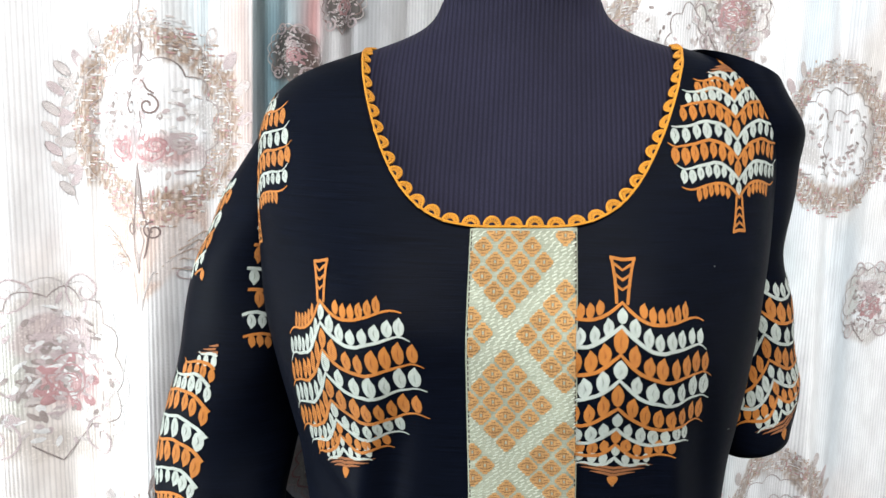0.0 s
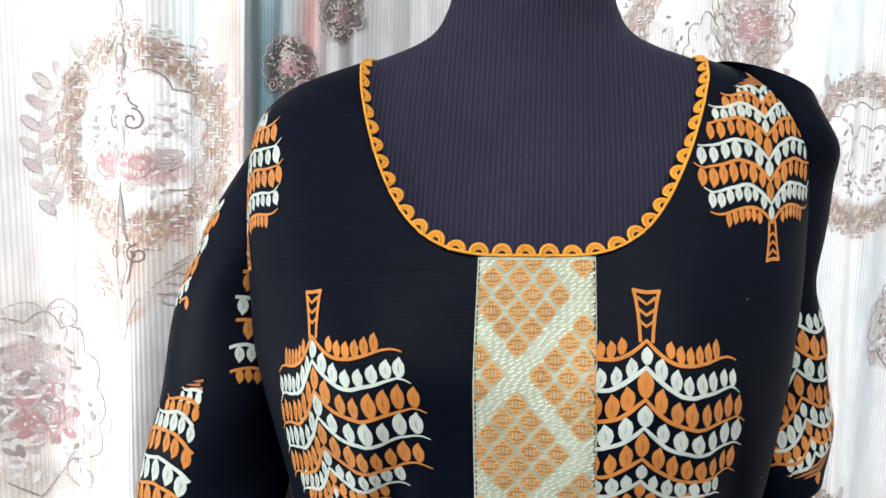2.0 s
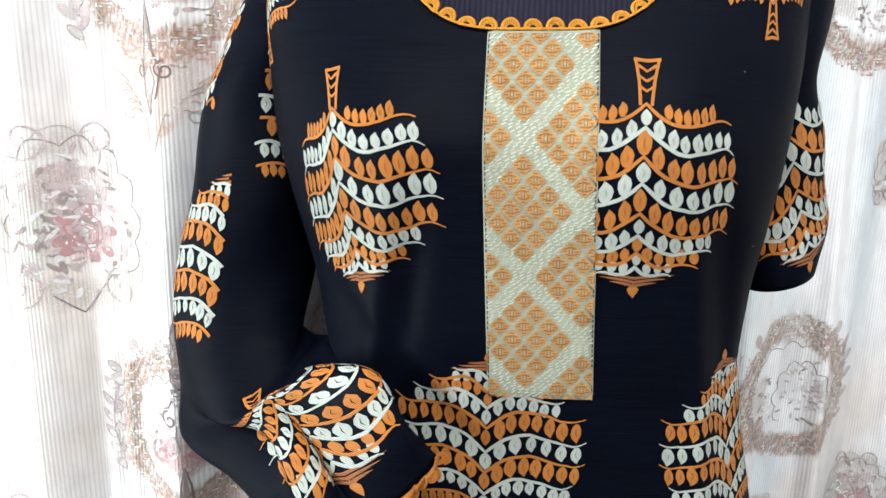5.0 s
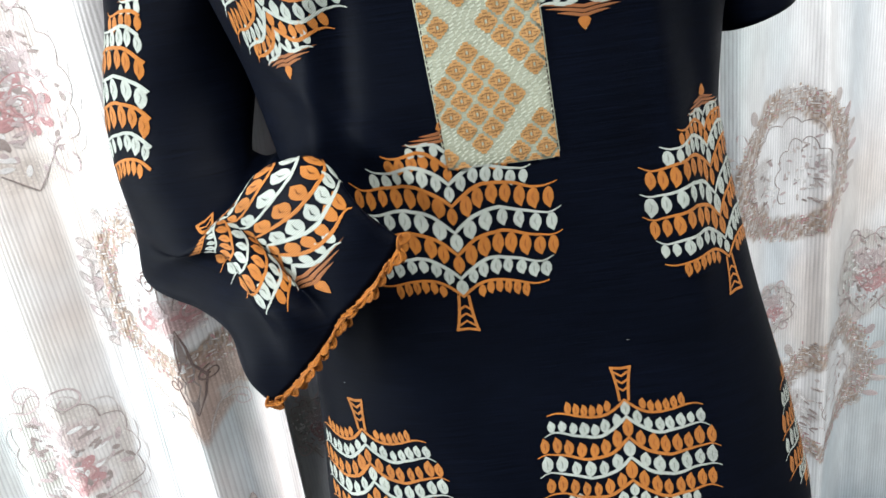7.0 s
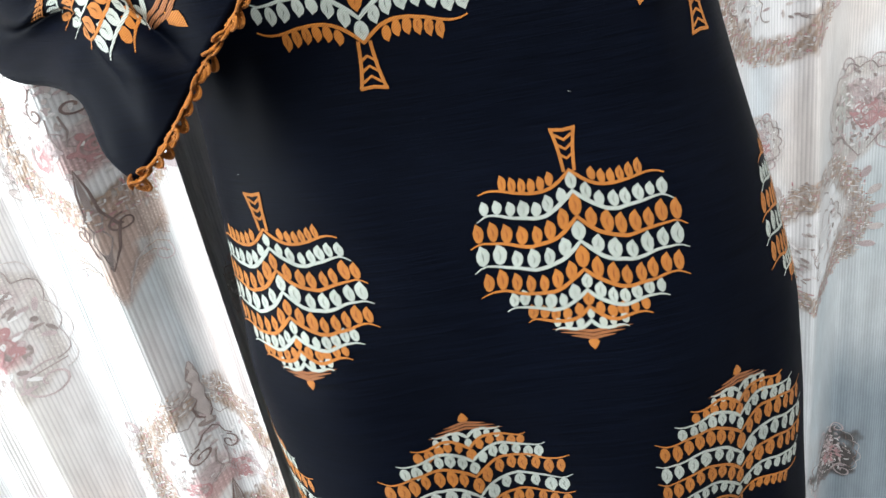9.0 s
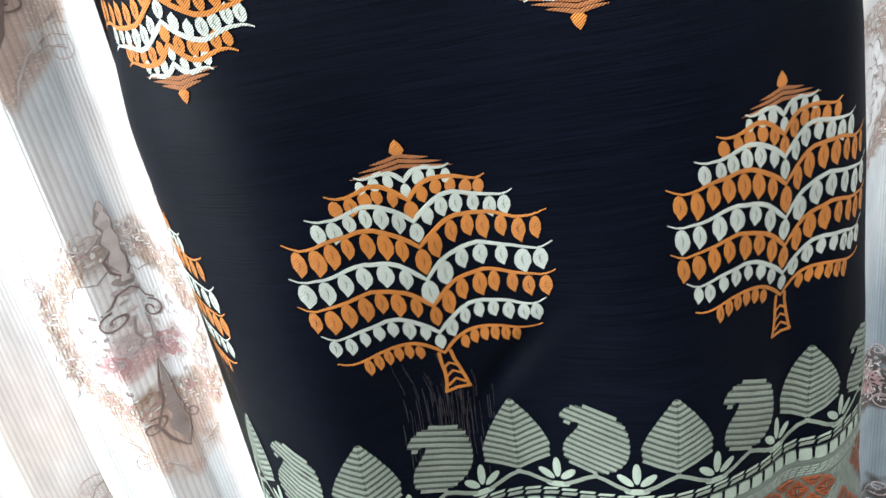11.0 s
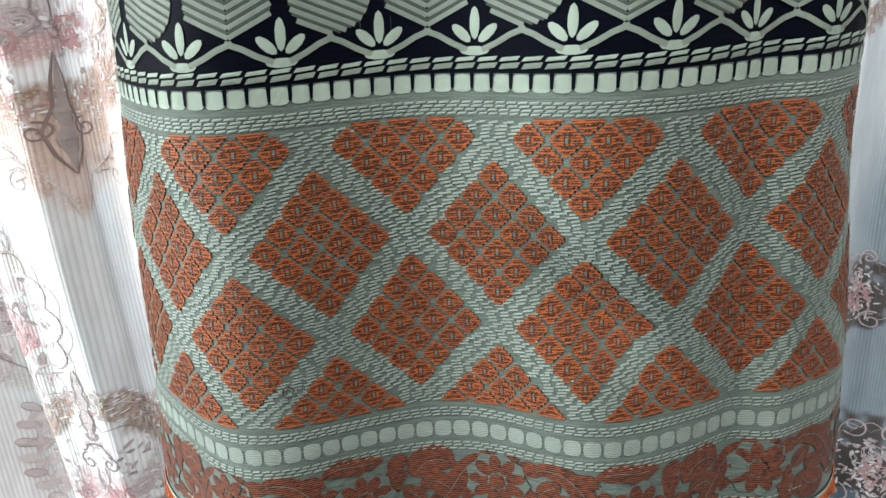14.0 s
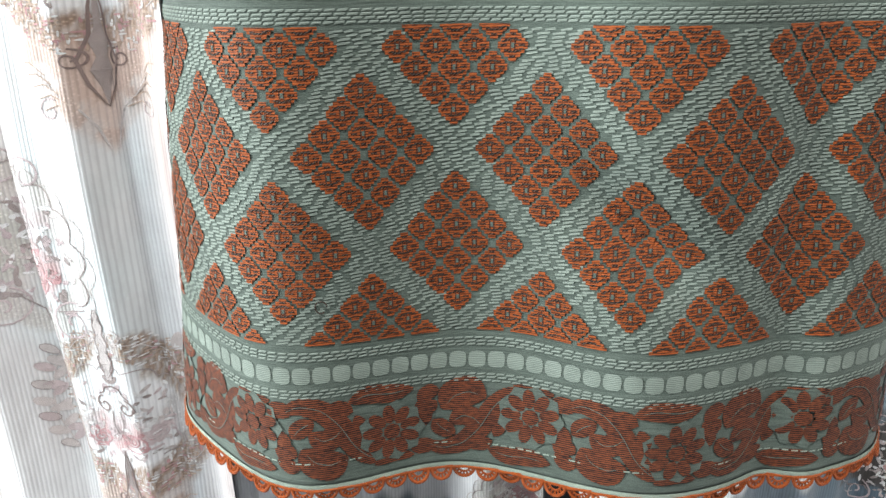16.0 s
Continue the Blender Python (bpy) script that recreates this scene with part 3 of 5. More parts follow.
def ring_heart(pat, cx, cz, rnd):
    """The dark spade, the buds above it, and a garland of roses."""
    half = ((0.0, -0.034), (0.0016, -0.050), (0.0020, -0.064), (0.0046, -0.073), (0.0026, -0.083), (0.0052, -0.092), (0.0022, -0.104), (0.0, -0.118))
    for (ax, az), (bx, bz) in zip(half[:-1], half[1:]):
        pat.poly([(cx - ax, cz + az), (cx - bx, cz + bz), (cx + bx, cz + bz), (cx + ax, cz + az)], 0, 0.0007)
    for j in range(4):
        for sg in (-1, 1):
            pat.poly(petal(cx, cz + 0.026 + 0.008 * j, 0.011 - 0.0012 * j, 0.0045, math.pi / 2 - sg * (0.75 - 0.1 * j)), 0 if j % 2 else 3, 0.0005)
    for sx, sz, r, m in ((-0.020, -0.022, 0.011, 2), (-0.007, -0.012, 0.009, 3), (0.012, -0.020, 0.012, 2), (0.027, -0.016, 0.009, 3), (-0.032, -0.012, 0.008, 1)):
        rose(pat, cx + sx, cz + sz, r, m, rnd)
    for j in range(90):
        px, pz = rnd.uniform(-0.036, 0.036), rnd.uniform(-0.040, 0.030)
        pat.poly(petal(cx + px, cz + pz, rnd.uniform(0.004, 0.008), rnd.uniform(0.0018, 0.0034), rnd.uniform(0, 6.28)), rnd.choice((1, 1, 3, 6, 6)), 0.0005)


SPIRE = [(0.0005, 0.102), (0.0025, 0.097), (0.0015, 0.093), (0.0045, 0.087), (0.0022, 0.080), (0.0050, 0.072), (0.0030, 0.064), (0.0050, 0.055), (0.0022, 0.046), (0.0030, 0.038)]


def ring_lines(pat, cx, cz, k, roses):
    rnd = random.Random(k)
    pat.ribbon(scallops(cx, cz, 0.046, 0.046, 11, 0.14, -0.95, math.pi + 0.95), 0.0010, 0, 0.0006)
    pat.ribbon(scallops(cx, cz - 0.002, 0.058, 0.074, 13, 0.05, -0.7, math.pi + 0.7), 0.0008, 1, 0.0006)
    # spire of scrolls above, and its tip
    for sg in (-1, 1):
        for j in range(6):
            a = math.pi / 2 + sg * (0.75 + 0.27 * j)
            px, pz = cx + 0.066 * math.cos(a), cz + 0.080 * math.sin(a)
            pat.poly(petal(px, pz, 0.016, 0.0085, a - sg * 0.5), 3 if j % 2 else 1, 0.0005)
        if not roses:
            continue
        pat.ribbon(spiral(cx + sg * 0.0095, cz + 0.078, 0.008, 1.3, math.pi / 2, -sg), 0.0013, 1, 0.0007)
        pat.ribbon([(cx + sg * 0.002, cz + 0.098), (cx + sg * 0.004, cz + 0.088), (cx + sg * 0.0025, cz + 0.078), (cx + sg * 0.010, cz + 0.070), (cx + sg * 0.022, cz + 0.062)], 0.0014, 0, 0.0006)
        pat.ribbon([(cx + sg * 0.001, cz + 0.065), (cx + sg * 0.006, cz + 0.058), (cx + sg * 0.005, cz + 0.048), (cx, cz + 0.040)], 0.0014, 5, 0.0006)
        # dark spade ornament below
        pat.ribbon([(cx, cz - 0.032), (cx + sg * 0.003, cz - 0.050), (cx + sg * 0.004, cz - 0.068), (cx + sg * 0.009, cz - 0.085), (cx + sg * 0.006, cz - 0.102), (cx, cz - 0.118)], 0.0018, 5, 0.0007, 0.6)
        pat.ribbon(spiral(cx + sg * 0.0115, cz - 0.084, 0.0075, 1.4, math.pi / 2, sg), 0.0015, 5, 0.0006)
        pat.ribbon([(cx + sg * 0.002, cz - 0.148), (cx + sg * 0.005, cz - 0.132), (cx + sg * 0.010, cz - 0.118), (cx + sg * 0.020, cz - 0.108), (cx + sg * 0.030, cz - 0.096)], 0.0013, 1, 0.0006)
        for j in range(5):
            pat.ribbon([(cx + sg * (0.012 + 0.004 * j), cz - 0.118 + 0.006 * j), (cx + sg * (0.022 + 0.004 * j), cz - 0.114 + 0.007 * j), (cx + sg * (0.032 + 0.003 * j), cz - 0.118 + 0.008 * j)], 0.0009, 4, 0.0006)
        pat.ribbon(spiral(cx + sg * 0.028, cz - 0.118, 0.009, 1.2, 1.0, -sg), 0.0013, 3, 0.0006)
    if roses:
        ring_heart(pat, cx, cz, rnd)
    else:
        pat.ribbon(scallops(cx + 0.012, cz - 0.012, 0.024, 0.036, 8, 0.2, -0.8, 4.0), 0.0011, 0, 0.0006)
        for j in range(26):
            pat.poly(petal(cx + 0.012 + rnd.uniform(-0.02, 0.02), cz - 0.012 + rnd.uniform(-0.03, 0.03), rnd.uniform(0.004, 0.009), rnd.uniform(0.002, 0.004), rnd.uniform(0, 6.28)), rnd.choice((1, 1, 3, 6)), 0.0005)
    for j in range(70):
        a, q = rnd.uniform(0, 6.28), rnd.uniform(0.25, 0.62)
        px, pz = cx + 0.062 * q * math.cos(a), cz + 0.072 * q * math.sin(a) - 0.006
        if abs(px - cx) < 0.013:
            continue
        pat.poly(petal(px, pz, rnd.uniform(0.004, 0.008), rnd.uniform(0.002, 0.0035), rnd.uniform(0, 6.28)), rnd.choice((0, 1, 6, 3, 0)), 0.0005)
    # woven flecks of the ring, in rows
    for j in range(1000):
        a, q = rnd.uniform(0, 6.28), rnd.uniform(0.74, 1.06)
        px, pz = cx + 0.064 * q * math.cos(a), cz + 0.078 * q * math.sin(a)
        pz = round(pz / 0.0026) * 0.0026
        low = rnd.random() < 0.5 - (pz - cz) / 0.25
        pat.poly(petal(px, pz, rnd.uniform(0.0025, 0.0055), rnd.uniform(0.0010, 0.0019), rnd.choice((0.0, 0.0, 1.57)) + rnd.uniform(-0.12, 0.12)), rnd.choice((4, 4, 2, 1, 6, 2) if low else (4, 4, 4, 0, 6, 6)), 0.0005)
    if roses:
        # the satin finial and its vase, and a garland of pale leaves outside the ring
        for (ax, az), (bx, bz) in zip(SPIRE[:-1], SPIRE[1:]):
            pat.poly([(cx - ax, cz + az), (cx - bx, cz + bz), (cx + bx, cz + bz), (cx + ax, cz + az)], 1, 0.0008)
        for sg in (-1, 1):
            pat.ribbon([(cx + sg * u, cz + v) for u, v in SPIRE], 0.0009, 0, 0.0010)
            pat.ribbon(spiral(cx + sg * 0.0095, cz + 0.012, 0.0085, 1.3, math.pi / 2, -sg), 0.0017, 5, 0.0009)
            pat.ribbon([(cx, cz + 0.032), (cx + sg * 0.006, cz + 0.030), (cx + sg * 0.009, cz + 0.024), (cx + sg * 0.014, cz + 0.021)], 0.0016, 5, 0.0009)
            pat.ribbon([(cx + sg * 0.003, cz + 0.008), (cx + sg * 0.0045, cz - 0.004), (cx + sg * 0.002, cz - 0.014), (cx + sg * 0.008, cz - 0.019)], 0.0013, 0, 0.0009)
        stem = [(cx - 0.064 - 0.012 * math.sin(q * 2.9), cz - 0.070 + 0.105 * q) for q in np.linspace(0, 1, 14)]
        pat.ribbon(stem, 0.0011, 1, 0.0006)
        for j, (px, pz) in enumerate(stem[1:]):
            sg = -1 if j % 2 else 1
            lf = petal(px, pz, 0.015, 0.0070, math.pi / 2 + sg * 0.75)
            pat.poly(lf, (1, 3, 1)[j % 3], 0.0006)
            pat.ribbon(lf + lf[:1], 0.0006, 0 if j % 4 == 0 else 1, 0.0009)


def cloud_lines(pat, cx, cz, size, k, dark=0):
    rnd = random.Random(k)
    s = size
    pat.ribbon(scallops(cx, cz, 0.80 * s, 0.92 * s, 10, 0.14, -0.6, 3.9), 0.0012, dark, 0.0006)
    pat.ribbon(scallops(cx, cz, 0.92 * s, 1.05 * s, 11, 0.10, -0.7, 4.0), 0.0009, 1, 0.0006)
    for sg in (-1, 1):
        pat.ribbon(spiral(cx + sg * 0.55 * s, cz - 0.75 * s, 0.28 * s, 1.4, 1.2, sg), 0.0020, 3, 0.0006)
        pat.ribbon(spiral(cx + sg * 0.35 * s, cz + 1.0 * s, 0.25 * s, 1.3, 4.0, -sg), 0.0020, 3, 0.0006)
        pat.ribbon([(cx + sg * 0.75 * s, cz - 0.55 * s), (cx + sg * 0.4 * s, cz - 0.6 * s), (cx + sg * 0.2 * s, cz - 0.85 * s), (cx, cz - 1.1 * s)], 0.0013, dark, 0.0006)
    rose(pat, cx + 0.15 * s, cz - 0.12 * s, 0.36 * s, 2, rnd)
    rose(pat, cx + 0.05 * s, cz + 0.42 * s, 0.24 * s, 3, rnd)
    for j in range(190):
        a, q = rnd.uniform(0, 6.28), rnd.uniform(0.1, 0.95)
        pat.poly(petal(cx + 0.75 * s * q * math.cos(a), cz + 0.9 * s * q * math.sin(a), rnd.uniform(0.07, 0.18) * s, rnd.uniform(0.035, 0.07) * s, rnd.uniform(0, 6.28)), rnd.choice((0, 0, 1, 6, 3, 3, 6)), 0.0005)


def curtain(name, label, x0, x1, z0, z1, depth, mat, base, rings, clouds, roses=True, step=0.0026):
    nx, nz = int((x1 - x0) / step) + 1, int((z1 - z0) / 0.0042) + 1
    xs, zs = np.linspace(x0, x1, nx), np.linspace(z0, z1, nz)
    X, Z = np.meshgrid(xs, zs)
    Y = depth(X, Z)
    P = np.stack([X, Y, Z], -1)
    dye = np.ones((nz, nx, 4))
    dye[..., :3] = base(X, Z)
    dye[..., 3] = 0.0
    for k, (cx, cz) in enumerate(rings):
        ring_dye(dye, X, Z, cx, cz, k * 1.7, roses)
    for k, (cx, cz, s, d) in enumerate(clouds):
        cloud_dye(dye, X, Z, cx, cz, k * 2.3 + 1, s, d == 5)
    idx = np.arange(nx * nz).reshape(nz, nx)
    quads = np.stack([idx[:-1, :-1], idx[:-1, 1:], idx[1:, 1:], idx[1:, :-1]], -1).reshape(-1, 4)
    me = bpy.data.meshes.new(name)
    me.vertices.add(nx * nz)
    me.vertices.foreach_set("co", P.reshape(-1).astype(np.float32))
    me.loops.add(len(quads) * 4)
    me.loops.foreach_set("vertex_index", quads.reshape(-1).astype(np.int32))
    me.polygons.add(len(quads))
    me.polygons.foreach_set("loop_start", np.arange(0, len(quads) * 4, 4, dtype=np.int32))
    me.polygons.foreach_set("use_smooth", np.ones(len(quads), bool))
    me.update(calc_edges=True)
    me.validate()
    attr = me.attributes.new("dye", "FLOAT_COLOR", "POINT")
    attr.data.foreach_set("color", np.clip(dye, 0, 1).reshape(-1).astype(np.float32))
    me.materials.append(mat)
    ob = tagged(new(name, me), label, "curtain", "curtains behind the dress form")
    skin = Skin(x0, x1, z0, z1, P)
    inside = (lambda s, v: x0 + 0.004 < s < x1 - 0.004 and z0 + 0.004 < v < z1 - 0.004)
    for k, (cx, cz) in enumerate(rings):
        pat = Pattern(skin, inside)
        pat.warp = (cx, cz, RING_X, RING_Z)
        ring_lines(pat, cx, cz, k + 3, roses)
        me2 = pat.mesh("medallion_figure", CURTAIN_MATS)
        if me2:
            part("medallion_figure", me2, ob, "woven medallion with scrolls and roses")
    for k, (cx, cz, s, d) in enumerate(clouds):
        pat = Pattern(skin, inside)
        cloud_lines(pat, cx, cz, s, k + 40, d)
        me2 = pat.mesh("cloud_figure", CURTAIN_MATS)
        if me2:
            part("cloud_figure", me2, ob, "woven scalloped cloud with a rose")
    return ob


def left_depth(x, z):
    y = 0.042 - 0.018 * smooth(-0.46, -0.28, x)
    sway = x + 0.010 * np.sin(2.3 * z + 0.4)
    y = y + 0.015 * np.sin(2 * np.pi * (sway + 0.155) / 0.145 + 0.5 * np.sin(2.6 * z + 0.5)) + 0.007 * np.sin(2 * np.pi * sway / 0.073 + 1.1 * z) + 0.0016 * np.sin(2 * np.pi * x / 0.031 + 3 * z)
    y = y + 0.010 * np.exp(-((sway + 0.300) / 0.010) ** 2) + 0.010 * np.exp(-((sway + 0.505) / 0.012) ** 2) + 0.009 * np.exp(-((sway + 0.405 + 0.01 * np.sin(4 * z)) / 0.008) ** 2)
    return y + 0.02 * smooth(0.4, 0.0, z)


def middle_depth(x, z):
    return 0.130 - 0.040 * smooth(1.15, 0.95, z) + 0.016 * np.sin(2 * np.pi * x / 0.075 + 0.4 * np.sin(4 * z)) + 0.006 * np.sin(2 * np.pi * x / 0.031 + 1.0)


def right_depth(x, z):
    """Hangs close behind the form and runs back into the corner."""
    y = 0.17 + 0.45 * np.maximum(0, x - 0.10)
    y = y + 0.018 * np.sin(2 * np.pi * (x - 0.02) / 0.135 + 0.5 * np.sin(2.2 * z + 1.0)) + 0.006 * np.sin(2 * np.pi * x / 0.069 + 0.9 * z) + 0.0014 * np.sin(2 * np.pi * x / 0.029 + 2 * z)
    return y - 0.020 * np.exp(-((x - 0.352 - 0.012 * np.sin(3 * z)) / 0.016) ** 2) + 0.030 * smooth(0.35, 0.385, x - 0.012 * np.sin(3 * z)) * smooth(0.50, 0.40, x)


def tints(spots, base):
    """Soft bands of dye, and of painted fold shade, over a base colour: (x, width, colour, strength)."""
    def f(X, Z):
        c = np.ones(X.shape + (3,)) * np.array(base)
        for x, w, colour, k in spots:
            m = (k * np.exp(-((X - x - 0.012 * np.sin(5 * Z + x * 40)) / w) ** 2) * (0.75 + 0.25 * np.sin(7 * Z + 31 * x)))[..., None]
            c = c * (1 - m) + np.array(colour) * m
        for q, colour, k in ((1.3, (0.66, 0.55, 0.53), 0.35), (4.1, (0.56, 0.66, 0.66), 0.40), (7.7, (0.66, 0.60, 0.50), 0.30)):
            m = (k * smooth(0.25, 1.0, np.sin(9 * X + 4 * Z + q) * np.sin(5.5 * Z - 13 * X + 2 * q) + 0.25 * wobble(X * 0.4, Z * 0.4, q)))[..., None]
            c = c * (1 - m) + np.array(colour) * m
        # shadow at the lower right, painted as navy and teal over the dye
        navy_shade = (smooth(0.38, 0.44, X) * smooth(0.42, 0.25, Z))[..., None] * 0.85
        c = c * (1 - navy_shade) + np.array((0.12, 0.16, 0.21)) * navy_shade
        teal_shade = (smooth(0.34, 0.40, X) * smooth(0.85, 0.60, Z))[..., None] * 0.5
        c = c * (1 - teal_shade) + np.array((0.36, 0.44, 0.47)) * teal_shade
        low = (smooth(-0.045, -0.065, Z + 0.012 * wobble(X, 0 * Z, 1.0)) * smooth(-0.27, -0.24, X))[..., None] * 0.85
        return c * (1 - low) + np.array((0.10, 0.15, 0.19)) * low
    return f


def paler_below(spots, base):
    """The same dye, brightened to silver grey below the shoulder to offset the dress's shadow."""
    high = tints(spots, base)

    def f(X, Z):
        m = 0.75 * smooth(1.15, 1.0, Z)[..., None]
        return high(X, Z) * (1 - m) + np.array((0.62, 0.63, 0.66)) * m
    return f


LEFT_RINGS = [(-0.336, 1.331), (-0.326, 0.899), (-0.309, 0.534), (-0.344, 0.116)]
LEFT_CLOUDS = [(-0.44, 1.09, 0.082, 0), (-0.50, 0.705, 0.080, 0), (-0.412, 0.270, 0.078, 0)]
# brown edge bands and those at -0.300 and -0.405 are fold shade in the colour
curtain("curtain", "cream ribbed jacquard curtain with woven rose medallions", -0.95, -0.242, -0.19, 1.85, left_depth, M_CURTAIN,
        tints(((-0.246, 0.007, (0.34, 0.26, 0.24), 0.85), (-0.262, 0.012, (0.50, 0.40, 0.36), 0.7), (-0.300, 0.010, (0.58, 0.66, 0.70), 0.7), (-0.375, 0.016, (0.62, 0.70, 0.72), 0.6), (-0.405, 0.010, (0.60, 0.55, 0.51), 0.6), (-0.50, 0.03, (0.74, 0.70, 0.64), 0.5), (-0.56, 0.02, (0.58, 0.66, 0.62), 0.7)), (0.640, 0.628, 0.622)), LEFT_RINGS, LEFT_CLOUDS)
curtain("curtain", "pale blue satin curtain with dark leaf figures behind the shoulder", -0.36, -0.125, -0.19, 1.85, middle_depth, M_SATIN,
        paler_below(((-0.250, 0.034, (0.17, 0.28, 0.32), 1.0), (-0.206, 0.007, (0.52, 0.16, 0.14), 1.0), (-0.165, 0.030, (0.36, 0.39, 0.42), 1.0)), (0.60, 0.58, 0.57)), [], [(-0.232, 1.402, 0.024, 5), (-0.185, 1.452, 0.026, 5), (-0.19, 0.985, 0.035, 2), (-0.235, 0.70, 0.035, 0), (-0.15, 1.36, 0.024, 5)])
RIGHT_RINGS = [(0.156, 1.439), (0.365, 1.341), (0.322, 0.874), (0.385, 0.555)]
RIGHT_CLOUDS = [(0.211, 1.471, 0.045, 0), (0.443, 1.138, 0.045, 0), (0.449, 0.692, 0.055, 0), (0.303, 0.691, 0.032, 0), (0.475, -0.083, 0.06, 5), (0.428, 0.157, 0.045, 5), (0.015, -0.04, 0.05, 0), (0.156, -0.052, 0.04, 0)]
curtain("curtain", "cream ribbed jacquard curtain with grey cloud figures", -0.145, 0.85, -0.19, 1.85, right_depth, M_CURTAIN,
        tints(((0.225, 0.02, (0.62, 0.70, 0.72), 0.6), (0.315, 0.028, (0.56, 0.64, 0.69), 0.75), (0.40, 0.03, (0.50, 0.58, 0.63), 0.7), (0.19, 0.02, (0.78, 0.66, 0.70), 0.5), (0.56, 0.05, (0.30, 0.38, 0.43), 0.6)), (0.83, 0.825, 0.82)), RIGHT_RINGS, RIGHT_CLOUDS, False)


# ---- the dress form ----
def tube_mesh(name, rings, mats, index=None, cap=False):
    """Rings of points joined into a tube."""
    n = len(rings[0])
    verts = [p for r in rings for p in r]
    faces = [(k * n + j, k * n + (j + 1) % n, (k + 1) * n + (j + 1) % n, (k + 1) * n + j) for k in range(len(rings) - 1) for j in range(n)]
    if cap:
        faces += [tuple(range(n))[::-1], tuple((len(rings) - 1) * n + j for j in range(n))]
    return mesh_of(name, verts, faces, mats, index)


def resampled(z, count, puff=1.0, inset=0.0):
    p, s, mid = arc_rows([z], puff, inset, 800)[0]
    q = (np.arange(count) / count) * s[-1]
    return np.stack([np.interp(q, s, p[:, k]) for k in range(3)], -1)


form = tagged(new("dress_form"), "dark ribbed jersey dress form on a black stand", "dress form")
form_rings = [resampled(z, 128, 0.6, 0.007 if z < 1.39 else 0.007 * (1.43 - min(z, 1.43)) / 0.04) for z in np.concatenate([np.linspace(0.78, 1.30, 40), np.linspace(1.31, 1.44, 60), np.linspace(1.45, 1.62, 10)])]
part("body", tube_mesh("body", form_rings, (M_FORM,), cap=True), form)
M_BLACKMETAL, _n, _l, _b = material("black_lacquered_metal", 0.4, 0.0)
_b.inputs["Base Color"].default_value = (0.006, 0.006, 0.007, 1)
a = np.linspace(0, 2 * np.pi, 24, endpoint=False)
PX, PY = 0.060, 0.020
part("stand_pole", tube_mesh("stand_pole", [[(PX + r * np.cos(q), PY + r * np.sin(q), z) for q in a] for z, r in ((-0.165, 0.0150), (0.30, 0.0150), (0.31, 0.0125), (0.80, 0.0125))], (M_BLACKMETAL,), cap=True), form, "black metal pole")
part("stand_base", tube_mesh("stand_base", [[(PX + r * np.cos(q), PY + r * np.sin(q), z) for q in a] for z, r in ((-0.20, 0.14), (-0.188, 0.14), (-0.182, 0.12), (-0.164, 0.020))], (M_BLACKMETAL,), cap=True), form, "black metal foot")

# ---- the dress ----
dress = tagged(new("dress"), "black kurti dress with orange and pale embroidered trees", "dress")
HEM, PANEL_TOP = 0.247, 0.4980


def neck_line(x):
    return 1.2685 + 0.126 * (np.abs(x - MID - 0.002) / 0.1195) ** 3.8


COLS = 320
_zs = np.concatenate([np.linspace(0.225, 1.25, 300), np.linspace(1.2525, 1.412, 180)])
_cols = np.array([resampled(z, COLS) for z in _zs])  # rows, columns, xyz


def column(j, v):
    return np.stack([np.interp(v, _zs, _cols[:, j, k]) for k in range(3)], -1)


_tops = []
for j in range(COLS):
    v = np.linspace(1.25, 1.41, 321)
    p = column(j, v)
    limit = np.where(p[:, 1] < 0.01, neck_line(p[:, 0]), 1.392)
    limit = np.minimum(limit, 1.3965)
    over = np.nonzero(v >= limit)[0]
    _tops.append(v[over[0]] if len(over) else 1.3965)
_tops = np.array(_tops)
for _ in range(3):
    _tops = 0.5 * _tops + 0.25 * (np.roll(_tops, 1) + np.roll(_tops, -1))


def dress_rows(low, high, count):
    """Rings between two heights; the highest follows the neckline where high is None."""
    rings = []
    for q in np.linspace(0, 1, count):
        rings.append([column(j, low + ((_tops[j] if high is None else high) - low) * q) for j in range(COLS)])
    return rings


body_rings = dress_rows(PANEL_TOP, 1.20, 130) + dress_rows(1.20, None, 70)[1:]
neck_ring = np.array(body_rings[-1])
inner = neck_ring.copy()
inner[:, 2] -= 0.006
inner[:, :2] *= 0.985
part("body_cloth", tube_mesh("body_cloth", body_rings + [list(inner)], (M_BLACK,)), dress)
hem_rings = dress_rows(HEM, PANEL_TOP, 60)
tuck = [[np.array(p) * (0.985, 0.97, 1) + (0, 0, 0.004) for p in hem_rings[0]], [np.array(p) * (0.985, 0.97, 1) + (0, 0, 0.03) for p in hem_rings[0]]]
hem_panel = part("hem_panel", tube_mesh("hem_panel", tuck[::-1] + hem_rings, (M_SAGE,)), dress, "sage green brocade hem panel")


def below_neck(s, v):
    p = DRESS.at(np.array([s]), np.array([v]), np.array([0.0]))[0]
    return p[2] < neck_line(p[0]) - 0.004 and v < 1.392


def body_part(s, v):
    """On the body, inside the arm seams."""
    p = DRESS.at(np.array([s]), np.array([v]), np.array([0.0]))[0]
    return below_neck(s, v) and not (v > 1.17 and abs(p[0] - MID) > 0.190)


def tucked(u):
    """The half towards the arm is drawn together by the fold under the bust; the tree hangs foot up."""
    return np.where(u > 0, 0.60, 1.0), 0.24 * np.maximum(u - 0.004, 0)


